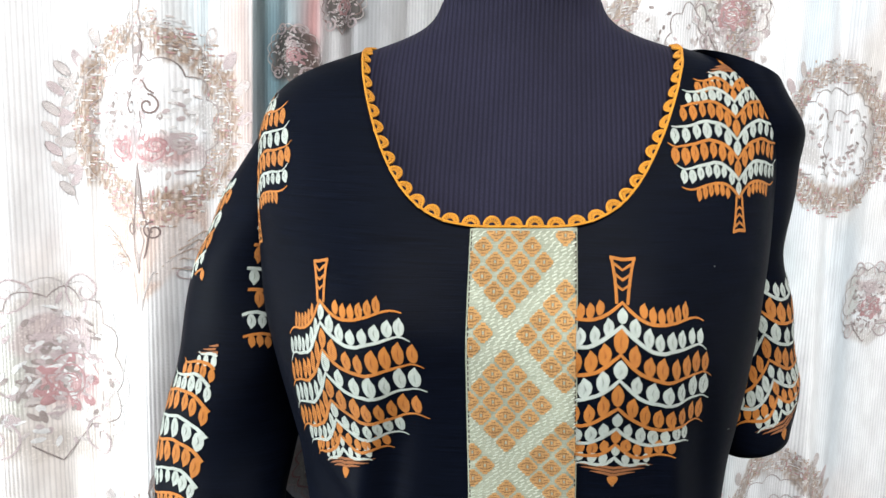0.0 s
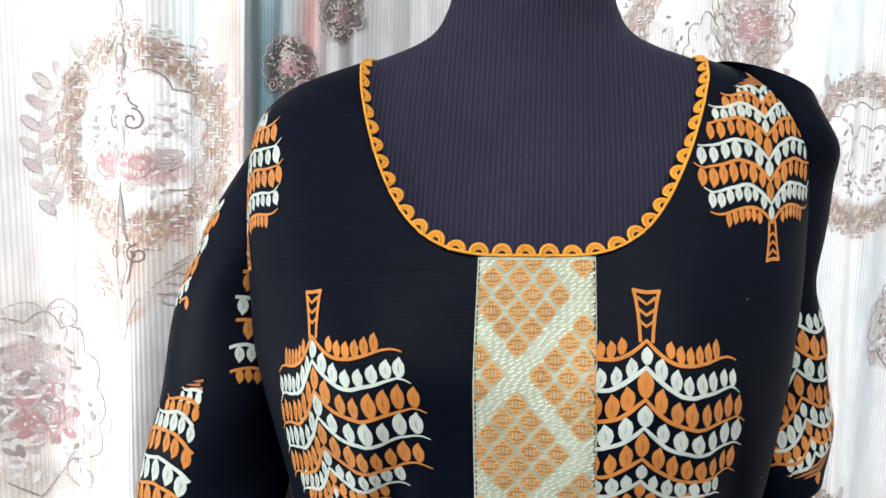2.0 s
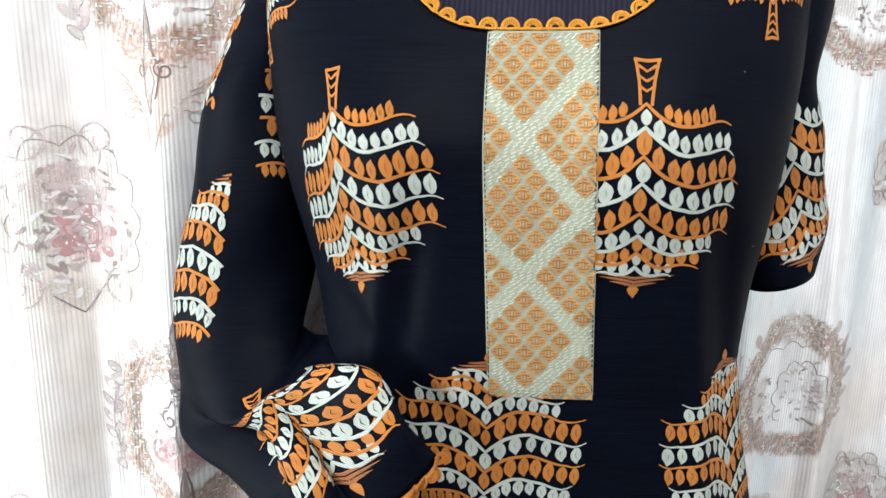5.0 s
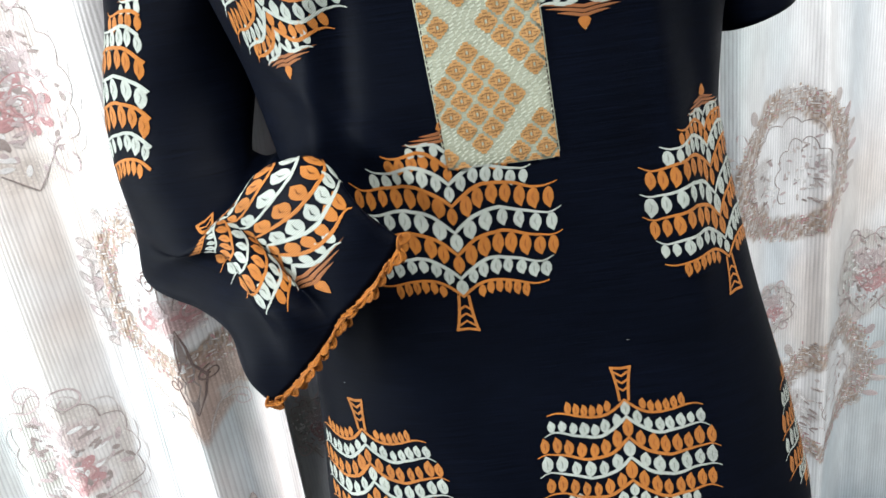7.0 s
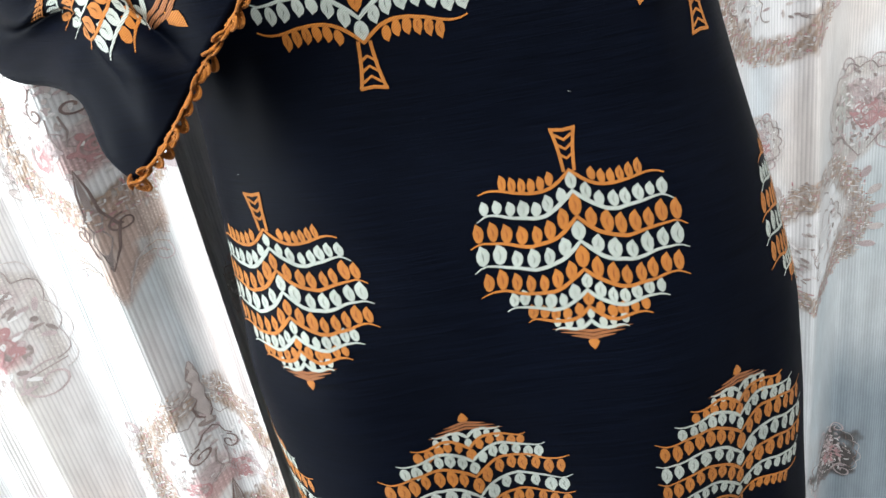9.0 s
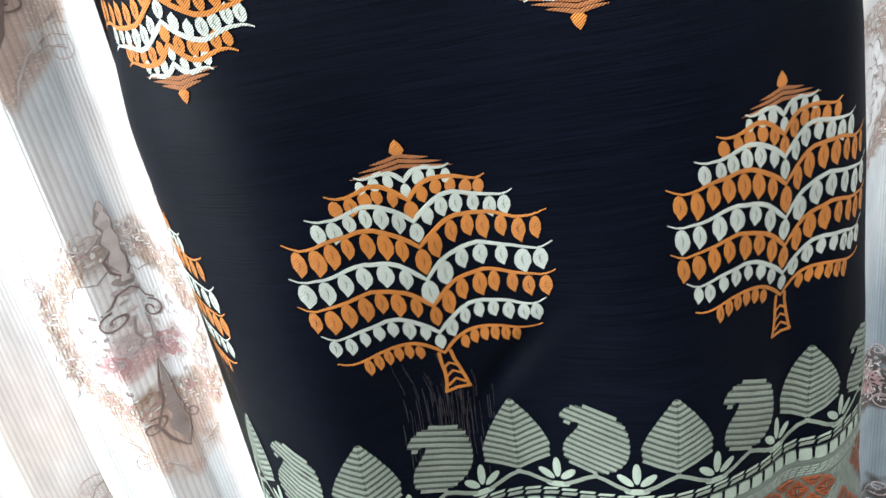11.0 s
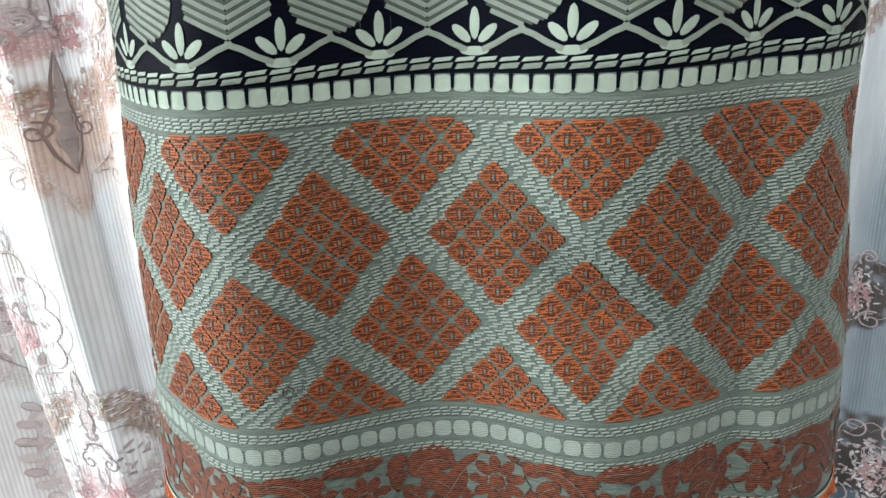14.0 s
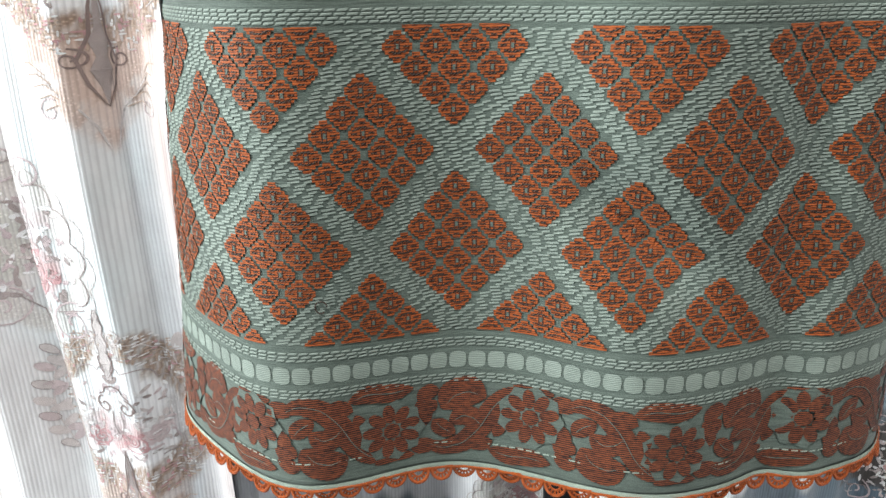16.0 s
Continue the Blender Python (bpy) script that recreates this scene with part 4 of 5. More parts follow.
# trees: (foot of stem x, z), (tip x, z), spread
BODY_TREES = [((-0.140, 1.243), (-0.117, 1.103), 0.98), ((0.055, 1.253), (0.055, 1.110), 1.04), ((0.143, 1.268), (0.136, 1.390), 1.0),
              ((-0.032, 0.928), (-0.032, 1.066), 1.0), ((0.147, 0.922), (0.128, 1.060), 1.0), ((-0.119, 0.877), (-0.107, 0.755), 0.95), ((0.064, 0.889), (0.068, 0.758), 1.0),
              ((-0.014, 0.580), (-0.019, 0.721), 0.95), ((0.157, 0.580), (0.154, 0.720), 0.93)]
for k, (stem, tip, spread) in enumerate(BODY_TREES):
    add_tree(dress, DRESS, on_dress(*stem), on_dress(*tip), body_part, spread, k, tucked if k == 0 else None)
# those that the side of the dress cuts off: from arc positions beyond the front
s_low = on_dress(0.157, 0.6)[0] - on_dress(-0.014, 0.6)[0]
for k, (s, v0, v1) in enumerate(((on_dress(-0.014, 0.6)[0] - s_low, 0.575, 0.715), (on_dress(0.064, 0.85)[0] + 0.183, 0.868, 0.735), (on_dress(0.157, 0.6)[0] + s_low, 0.58, 0.72), (on_dress(-0.032, 0.95)[0] - 0.18, 0.922, 1.06))):
    add_tree(dress, DRESS, (s, v0), (s, v1), body_part, 1.0, 20 + k)
s_l, v_l = on_dress(-0.165, 1.262)
add_tree(dress, DRESS, (s_l - 0.050, v_l - 0.018), (s_l - 0.086, v_l + 0.108), below_neck, 1.0, 31)


# ---- lattice brocade: crossed bands with rosettes between ----
def rosette(pat, s, v, r, m_main):
    """A stepped flower of woven blocks."""
    k = r
    q = ((0.26, 1.02), (0.28, 0.76), (0.54, 0.74), (0.56, 0.50), (0.80, 0.48), (0.82, 0.24), (1.02, 0.22))
    ring = [(u, w) for u, w in q] + [(u, -w) for u, w in q[::-1]] + [(-u, -w) for u, w in q] + [(-u, w) for u, w in q[::-1]]
    pat.poly([(s + k * u, v + k * w) for u, w in ring[::-1]], m_main, 0.0006, 0.00001)


def stitches(pat, s, v, k, m_dark, m_eye):
    """The dark stitches and the pale eye on a rosette."""
    for u, w, a, b in ((0, 0.42, 0.30, 0.04), (0, -0.42, 0.30, 0.04), (-0.62, 0.0, 0.22, 0.035), (0.62, 0.0, 0.22, 0.035), (-0.42, 0.34, 0.16, 0.035), (0.42, -0.34, 0.16, 0.035), (0.42, 0.34, 0.16, 0.035), (-0.42, -0.34, 0.16, 0.035),
                       (-0.15, 0, 0.035, 0.24), (0.15, 0, 0.035, 0.24), (-0.62, 0.24, 0.14, 0.03), (0.62, -0.24, 0.14, 0.03), (0.0, 0.72, 0.20, 0.035), (0.0, -0.72, 0.20, 0.035)):
        pat.poly([(s + k * (u - a), v + k * (w - 1.6 * b)), (s + k * (u + a), v + k * (w - 1.6 * b)), (s + k * (u + a), v + k * (w + 1.6 * b)), (s + k * (u - a), v + k * (w + 1.6 * b))], m_dark, 0.0010)
    pat.poly([(s - 0.09 * k, v - 0.17 * k), (s + 0.09 * k, v - 0.17 * k), (s + 0.09 * k, v + 0.17 * k), (s - 0.09 * k, v + 0.17 * k)], m_eye, 0.0011)


def lattice(parent, skin, s_mid, v_mid, ps, pv, s0, s1, v0, v1, band, main, ground, hatch, dash_len, slant, seed, lift=0.0, dash_w=0.00085, gap=1.42, pitch=0.0021, bloom=0.0805, sew=M_DARKTHREAD):
    """Diamonds with centres at (i ps / 2, j pv / 2), i + j odd; crossings where i + j is even."""
    rnd = random.Random(seed)
    inside = (lambda s, v: s0 < s < s1 and v0 < v < v1)
    touching = (lambda s, v: s0 - 0.003 < s < s1 + 0.003 and v0 - 0.004 < v < v1 + 0.004)
    i0, i1 = int((s0 - s_mid) / (ps / 2)) - 2, int((s1 - s_mid) / (ps / 2)) + 2
    j0, j1 = int((v0 - v_mid) / (pv / 2)) - 2, int((v1 - v_mid) / (pv / 2)) + 2
    mats = (main, sew, ground)
    lifted = Skin(skin.s0, skin.s1, skin.v0, skin.v1, skin.g + skin.n * lift) if lift else skin
    sewn = Pattern(lifted, inside, (s0, s1, v0, v1))
    for i in range(i0, i1 + 1):
        for j in range(j0, j1 + 1):
            if (i + j) % 2 == 0:
                continue
            cs, cv = s_mid + i * ps / 2, v_mid + j * pv / 2
            near = abs(cs) < 0.16
            pat = Pattern(lifted, touching, (s0, s1, v0, v1))
            for p in range(4):
                for q in range(4):
                    e, f = (p - 1.5) / 4, (q - 1.5) / 4
                    fs, fv = cs + (e + f) * ps / 2 * (1 - band * 0.82), cv + (e - f) * pv / 2 * (1 - band * 0.82)
                    size = ps * bloom * (1 + rnd.uniform(-0.05, 0.05))
                    rosette(pat, fs, fv, size, 0)
                    if touching(fs, fv):
                        stitches(sewn, fs, fv, size, 1, 2)
                    if near:
                        me = pat.mesh("rosette", mats)
                        if me:
                            part("rosette", me, parent)
                        pat = Pattern(lifted, touching, (s0, s1, v0, v1))
            me = pat.mesh("rosette_field", mats)
            if me:
                tagged(part("rosette_field", me, parent), kind="stuff")
    tagged(part("rosette_stitching", sewn.mesh("rosette_stitching", mats), parent), kind="stuff")
    # short pale threads that fill the bands
    pat = Pattern(lifted, inside, (s0, s1, v0, v1))
    rows = int((v1 - v0) / pitch)
    for r in range(rows):
        v = v0 + (r + 0.5) * pitch
        s = s0 + rnd.uniform(0, dash_len)
        while s < s1:
            a, b = (s - s_mid) / ps, (v - v_mid) / pv
            d = min(abs((a + b + 0.5) % 1 - 0.5), abs((a - b + 0.5) % 1 - 0.5))
            if d < band * 0.5:
                ln, w = dash_len * rnd.uniform(0.7, 1.1), dash_w
                pat.poly([(s + w * 0.4, v - w / 2), (s + ln - w * 0.3, v - w / 2 + slant), (s + ln, v + slant), (s + ln - w * 0.4, v + w / 2 + slant), (s + w * 0.3, v + w / 2), (s, v)], 0, 0.0002)
            s += dash_len * rnd.uniform(gap - 0.17, gap + 0.17)
    tagged(part("hatched_band", pat.mesh("hatched_band", (hatch,)), parent, "pale hatched threads of the crossing bands"), kind="stuff")


# the placket, a brocade strip down the middle of the chest
PL0, PL1, PV0 = on_dress(-0.0388, 1.15)[0], on_dress(0.0300, 1.15)[0], 1.036
n_s, n_v = 18, 70
strip_s, strip_v, strip_h = [], [], []
for r in range(n_v):
    for c in range(n_s):
        s = PL0 + (PL1 - PL0) * c / (n_s - 1)
        x = DRESS.at(np.array([s]), np.array([1.26]), np.array([0.0]))[0][0]
        top = neck_line(x) - 0.001
        strip_s.append(s), strip_v.append(PV0 + (top - PV0) * r / (n_v - 1)), strip_h.append(0.0 if c in (0, n_s - 1) or r == 0 else 0.0017)
pl = DRESS.at(np.array(strip_s), np.array(strip_v), np.array(strip_h))
placket = part("placket", mesh_of("placket", pl, [(r * n_s + c, r * n_s + c + 1, (r + 1) * n_s + c + 1, (r + 1) * n_s + c) for r in range(n_v - 1) for c in range(n_s - 1)], (M_PLACKET,)), dress, "gold and sage brocade placket")
_sx, _vx = on_dress(-0.0165, 1.186)
lattice(placket, DRESS, _sx, 1.2050, 0.0735, 0.0850, PL0 + 0.001, PL1 - 0.001, PV0 + 0.001, 1.266, 0.195, M_GOLD, M_PLACKET, M_CREAM, 0.0032, 0.0012, 5, lift=0.0017, bloom=0.0805, sew=M_BRONZE)
for s in (PL0 + 0.0012, PL1 - 0.0012):
    pat = Pattern(DRESS)
    v = PV0
    while v < 1.265:
        pat.poly([(s - 0.0004, v), (s + 0.0004, v), (s + 0.0004, v + 0.0022), (s - 0.0004, v + 0.0022)], 0, 0.0026)
        v += 0.0034
    part("edge_stitch", pat.mesh("edge_stitch", (M_DARKTHREAD,)), placket)

# the hem panel's lattice
S_X, _ = on_dress(-0.004, 0.426)
HS0, HS1 = -0.30, 0.32
lattice(hem_panel, DRESS, S_X, 0.4225, 0.0864, 0.0935, HS0, HS1, 0.3290, 0.4785, 0.228, M_RUST, M_SAGE, M_HATCH, 0.0058, 0.0007, 6, lift=0.0002, dash_w=0.00100, gap=1.18, pitch=0.0017, bloom=0.0790)


def stroke_row(pat, v, h, pitch, slant, m):
    s = HS0
    while s < HS1:
        pat.poly([(s, v - h / 2), (s + pitch * 0.82, v - h / 2 + slant * 0.3), (s + pitch * 0.95, v + h / 2 + slant * 0.3), (s + pitch * 0.13, v + h / 2)], m, 0.0006, 0.0003)
        s += pitch


def pearl_row(pat, v, pitch, w, h, m):
    s, k = HS0, 0
    while s < HS1:
        pat.poly([(s + w / 2 * np.sign(math.cos(q)) * abs(math.cos(q)) ** 0.6, v + h / 2 * np.sign(math.sin(q)) * abs(math.sin(q)) ** 0.6) for q in np.linspace(0, 2 * math.pi, 12, endpoint=False)], m, 0.0003, 0.0002)
        s += pitch


M_DEEPGREEN = thread("deep_green_thread", (0.012, 0.018, 0.014), (0.075, 0.095, 0.075), turn=60, scale=700)
EDGE_MATS = (M_PEARL, M_LEAFGREEN, M_DARKTHREAD, M_BROWN, M_DEEPGREEN, M_SAGE, M_HATCH, M_BLACK, M_SOFTPEARL)
for name, rows in (("pearl_border", ((0.4936, 0.0093, 0.0089, 0.0080),)), ("pearl_border", ((0.3125, 0.0100, 0.0090, 0.0094),))):
    pat = Pattern(DRESS)
    for v, pitch, w, h in rows:
        pearl_row(pat, v, pitch, w, h, 0 if v > 0.4 else 8)
    if rows[0][0] > 0.4:
        s = HS0 + 0.00465
        while s < HS1:
            pat.poly([(s - 0.0007, 0.4915), (s + 0.0007, 0.4915), (s + 0.0010, 0.4985), (s - 0.0010, 0.4985)], 7, 0.0009)
            s += 0.0093
        stroke_row(pat, 0.5010, 0.0024, 0.0105, 0.0022, 1)
        stroke_row(pat, 0.5040, 0.0018, 0.0105, 0.0022, 0)
        for v in (0.4852, 0.4835, 0.4818, 0.4801):
            stroke_row(pat, v, 0.0011, 0.0054 + 0.0004 * math.sin(900 * v), 0.0009, 6)
    else:
        for v in (0.3245, 0.3226, 0.3208, 0.3040, 0.3022, 0.3003):
            stroke_row(pat, v, 0.0011, 0.0052 + 0.0004 * math.sin(900 * v), 0.0009, 6)
    part(name, pat.mesh(name, EDGE_MATS), hem_panel, "row of pale woven pearls between dashes")

# the border of leaves and paisleys over the panel
FIR = [(0.0, 0.0), (0.0185, 0.0105), (0.0190, 0.0200), (0.0150, 0.0290), (0.0090, 0.0385), (0.0030, 0.0465), (0.0, 0.0500)]
PAISLEY = [(0.001, 0.0), (0.012, 0.0035), (0.0185, 0.012), (0.0190, 0.024), (0.0165, 0.034), (0.0085, 0.0415), (-0.004, 0.0455), (-0.013, 0.0440), (-0.0185, 0.0385), (-0.0165, 0.0345), (-0.0110, 0.0325), (-0.0095, 0.0350), (-0.0070, 0.0330), (-0.0100, 0.0285), (-0.0165, 0.0215), (-0.0180, 0.0120), (-0.0120, 0.0040)]


def rounded(pts, rounds=2):
    """Cuts the corners of a closed outline."""
    pts = np.asarray(pts, float)
    for _ in range(rounds):
        nxt = np.roll(pts, -1, axis=0)
        pts = np.stack([0.75 * pts + 0.25 * nxt, 0.25 * pts + 0.75 * nxt], 1).reshape(-1, 2)
    return pts


s_leaf = on_dress(0.011, 0.54)[0]
PITCH = 0.0875
for k in range(-4, 4):
    for kind in (0, 1):
        sc = s_leaf + PITCH * (k + 0.5 * kind)
        base = 0.5175
        pat = Pattern(DRESS)
        if kind == 0:
            for sg in (-1, 1):
                half = [(sc + sg * x, base + y) for x, y in FIR]
                pat.hatch(half, sg * 0.46, 0.0036, 0.0022, 1, 0.0006)
                pat.hatch(half, sg * 0.46, 0.0036, 0.0010, 4, 0.0004, 1.0)
            part("fir_leaf", pat.mesh("fir_leaf", EDGE_MATS), dress, "grey green hatched leaf of the border")
        else:
            pts = rounded([(sc + x, base + y) for x, y in PAISLEY], 1)
            pat.hatch(pts, -0.40, 0.0035, 0.0022, 1, 0.0006)
            pat.hatch(pts, -0.40, 0.0035, 0.0010, 4, 0.0004, 1.0)
            part("paisley", pat.mesh("paisley", EDGE_MATS), dress, "grey green hatched paisley of the border")
        pat = Pattern(DRESS)
        fs = sc + PITCH / 4
        for ang, ln in ((math.pi / 2, 0.0130), (math.pi / 2 - 0.85, 0.0100), (math.pi / 2 + 0.85, 0.0100)):
            pat.poly(petal(fs + 0.0026 * math.cos(ang), 0.5100 + 0.0026 * math.sin(ang), ln + 0.0012, 0.0047, ang), 0, 0.0006, 0.0004)
        pat.poly(petal(fs - 0.007, 0.5078, 0.014, 0.0042, 0.0), 0, 0.0006, 0.0003)
        for sg in (-1, 1):
            pat.ribbon([(fs + sg * 0.0035, 0.5082), (fs + sg * 0.0105, 0.5112), (fs + sg * 0.0165, 0.5146), (fs + sg * 0.0235, 0.5172)], 0.0026, 1)
        part("floret", pat.mesh("floret", EDGE_MATS), dress, "three-leaved floret of the border")

# the brown scroll along the hem
for k in range(-4, 5):
    sc, up = S_X + 0.0400 + 0.0745 * k, 0.004 * (-1) ** k
    pat = Pattern(DRESS)
    fs, fv = sc, 0.2785 + up
    pat.poly([(fs + (0.0172 + 0.0012 * (-1) ** i) * math.cos(q), fv + (0.0172 + 0.0012 * (-1) ** i) * math.sin(q)) for i, q in enumerate(np.linspace(0, 2 * math.pi, 18, endpoint=False))], 5, 0.0012, 0.00001)
    for j in range(9):
        ang = 2 * math.pi * j / 9 + 0.3
        pat.poly(petal(fs + 0.0048 * math.cos(ang), fv + 0.0048 * math.sin(ang), 0.0112, 0.0068, ang), 3, 0.0017, 0.00001)
    pat.poly([(fs + 0.0046 * math.cos(q), fv + 0.0046 * math.sin(q)) for q in np.linspace(0, 2 * math.pi, 9, endpoint=False)], 3, 0.0020, 0.0001)
    part("scroll_flower", pat.mesh("scroll_flower", EDGE_MATS), hem_panel, "brown woven flower of the hem scroll")
    pat = Pattern(DRESS)
    f = (-1) ** k
    mid = 0.2775
    for pts, w in (([(-0.058, -0.012), (-0.048, -0.019), (-0.036, -0.016), (-0.027, -0.006), (-0.020, 0.008), (-0.012, 0.0165), (-0.002, 0.0180)], 0.0075),
                   ([(-0.047, 0.006), (-0.041, 0.014), (-0.033, 0.0165), (-0.024, 0.013)], 0.0120),
                   ([(-0.043, -0.003), (-0.036, 0.002), (-0.030, 0.0005), (-0.024, -0.006)], 0.0080),
                   ([(-0.022, -0.018), (-0.012, -0.021), (0.000, -0.019), (0.012, -0.0205)], 0.0068),
                   ([(-0.022, 0.004), (-0.017, 0.009), (-0.013, 0.0165)], 0.0052),
                   ([(-0.060, 0.012), (-0.055, 0.017), (-0.049, 0.0185)], 0.0056),
                   ([(0.010, 0.013), (0.017, 0.0165), (0.0235, 0.014)], 0.0060), ([(-0.034, -0.010), (-0.028, -0.016), (-0.020, -0.0125)], 0.0060), ([(-0.052, 0.000), (-0.047, -0.006), (-0.040, -0.010)], 0.0062),
                   ([(-0.058, 0.002), (-0.054, 0.008), (-0.050, 0.011)], 0.0050), ([(0.014, -0.012), (0.018, -0.004), (0.017, 0.004)], 0.0056), ([(-0.019, -0.010), (-0.016, -0.003), (-0.018, 0.002)], 0.0046),
                   ([(-0.010, 0.0215), (0.002, 0.0185), (0.012, 0.0205)], 0.0040)):
        fine = np.array(pts)
        q = np.linspace(0, len(pts) - 1, len(pts) * 4)
        line = np.stack([np.interp(q, range(len(pts)), fine[:, 0]), np.interp(q, range(len(pts)), fine[:, 1])], -1)
        for _ in range(2):
            line[1:-1] = 0.5 * line[1:-1] + 0.25 * (line[:-2] + line[2:])
        pat.ribbon(np.stack([sc + line[:, 0], mid + f * line[:, 1]], -1), w * 1.60, 3, 0.0007, taper=0.90)
        if w > 0.006:
            pat.ribbon(np.stack([sc + line[2:-2, 0], mid + f * line[2:-2, 1]], -1), 0.00045, 5, 0.0012, taper=0.7)
    part("scroll_leaves", pat.mesh("scroll_leaves", EDGE_MATS), hem_panel, "brown woven leaves of the hem scroll")
pat = Pattern(DRESS)
v = HS0
while v < HS1:
    pat.poly([(v, 0.2620), (v + 0.0032, 0.2622), (v + 0.0032, 0.2630), (v, 0.2628)], 0, 0.0008)
    v += 0.0046
part("hem_stitch", pat.mesh("hem_stitch", (M_PEARL,)), hem_panel, "pale machine stitching")
pat = Pattern(DRESS)
pat.ribbon([(s, HEM + 0.0012) for s in np.linspace(HS0, HS1, 160)], 0.0032, 0, 0.0012)
part("hem_piping", pat.mesh("hem_piping", (M_PEARL,)), hem_panel, "pale green piping")


# ---- crochet edgings ----
def scallop_mesh(name, width, height, mat, ribs=7, foot=0.52):
    """A small crochet fan in its own plane (x along, y out, z thick): a base cord, ribs, and an outer loop."""
    verts, faces = [], []

    def cord(pts, r):
        pts = np.asarray(pts, float)
        d = np.gradient(pts, axis=0)
        d /= np.maximum(np.linalg.norm(d, axis=1, keepdims=True), 1e-9)
        n = np.cross(d, (0, 0, 1.0))
        k = len(verts)
        for p, q in zip(pts, n):
            for c in range(5):
                ang = 2 * math.pi * c / 5
                verts.append(tuple(p + r * (q * math.cos(ang) + np.array((0, 0, 1.0)) * math.sin(ang))))
        for i in range(len(pts) - 1):
            for c in range(5):
                faces.append((k + i * 5 + c, k + i * 5 + (c + 1) % 5, k + (i + 1) * 5 + (c + 1) % 5, k + (i + 1) * 5 + c))

    q = np.linspace(0, math.pi, 13)
    cord(np.stack([width * 0.43 * np.cos(q), height * 0.86 * np.sin(q) + height * 0.06, 0 * q], -1), height * 0.14)
    cord(np.stack([width * 0.24 * np.cos(q), height * 0.42 * np.sin(q) + height * 0.04, 0 * q], -1), height * 0.09)
    for i in range(ribs):
        ang = math.pi * (i + 0.5) / ribs
        cord([(width * f * math.cos(ang), height * g * math.sin(ang) + height * 0.05, 0.0003) for f, g in ((0.22, 0.42), (0.32, 0.65), (0.42, 0.86))], height * 0.085)
    cord([(-width * foot, 0, 0), (0, -height * 0.02, 0), (width * foot, 0, 0)], height * 0.12)
    return mesh_of(name, verts, faces, (mat,))


def edging(parent, name, line, outs, pitch, height, mat, label, wild=0.1, fill=1.0):
    """Fans in a row along a line of points, each leaning towards its outward way."""
    line, outs = np.asarray(line), np.asarray(outs)
    d = np.linalg.norm(np.diff(line, axis=0), axis=1)
    s = np.concatenate([[0], np.cumsum(d)])
    verts, faces = [], []
    for i, p in enumerate(line):
        for c in range(6):
            ang = 2 * math.pi * c / 6
            verts.append(tuple(p + 0.0008 * (outs[i] * math.cos(ang) + np.array((0, -1.0, 0)) * math.sin(ang))))
    faces = [(i * 6 + c, i * 6 + (c + 1) % 6, (i + 1) * 6 + (c + 1) % 6, (i + 1) * 6 + c) for i in range(len(line) - 1) for c in range(6)]
    cord = part(name, mesh_of(name, verts, faces, (mat,)), parent, label)
    fan = scallop_mesh("scallop", pitch * fill, height, mat, 9 if fill < 1 else 7, 0.40 if fill < 1 else 0.52)
    rnd = random.Random(len(line))
    at = pitch / 2
    while at < s[-1]:
        p = np.array([np.interp(at, s, line[:, k]) for k in range(3)])
        o = np.array([np.interp(at, s, outs[:, k]) for k in range(3)])
        e = 0.35 * pitch
        t = np.array([np.interp(at + e, s, line[:, k]) - np.interp(at - e, s, line[:, k]) for k in range(3)])
        t /= np.linalg.norm(t)
        o = o - t * np.dot(o, t)
        o /= np.linalg.norm(o)
        n = np.cross(t, o)
        turn = Matrix.Rotation(rnd.uniform(-wild, wild), 4, "Z") @ Matrix.Rotation(rnd.uniform(-2.5 * wild, 2.5 * wild), 4, "X")
        m = Matrix(((t[0], o[0], n[0], p[0]), (t[1], o[1], n[1], p[1]), (t[2], o[2], n[2], p[2]), (0, 0, 0, 1))) @ turn
        ob = part("scallop", fan, cord)
        ob.matrix_basis = m
        at += pitch
    return cord


front = [j for j in range(COLS) if neck_ring[j][1] < 0.03 or neck_ring[j][2] > 9]
neck = np.array([neck_ring[j] for j in front])
line, outs = [], []
for p in neck:
    line.append(p + (0, -0.0022, 0.0006))
    toward = np.array((MID - p[0], 0.0, 1.37 - p[2]))
    toward /= np.linalg.norm(toward)
    outs.append(toward + (0, 0.42 + 0.5 * float(smooth(1.28, 1.33, p[2])), 0))
edging(dress, "neck_edging", line, outs, 0.0138, 0.0066, M_CROCHET, "orange crochet scallop edging of the neckline", 0.12, 0.86)
line, outs = [], []
for s in np.linspace(-0.27, 0.30, 240):
    line.append(DRESS.at(np.array([s]), np.array([HEM - 0.0005]), np.array([0.0008]))[0])
    outs.append((0.0, -0.12, -1.0))
edging(dress, "hem_edging", line, outs, 0.0126, 0.0070, M_HEMYARN, "rust orange crochet scallop edging of the hem", 0.14)


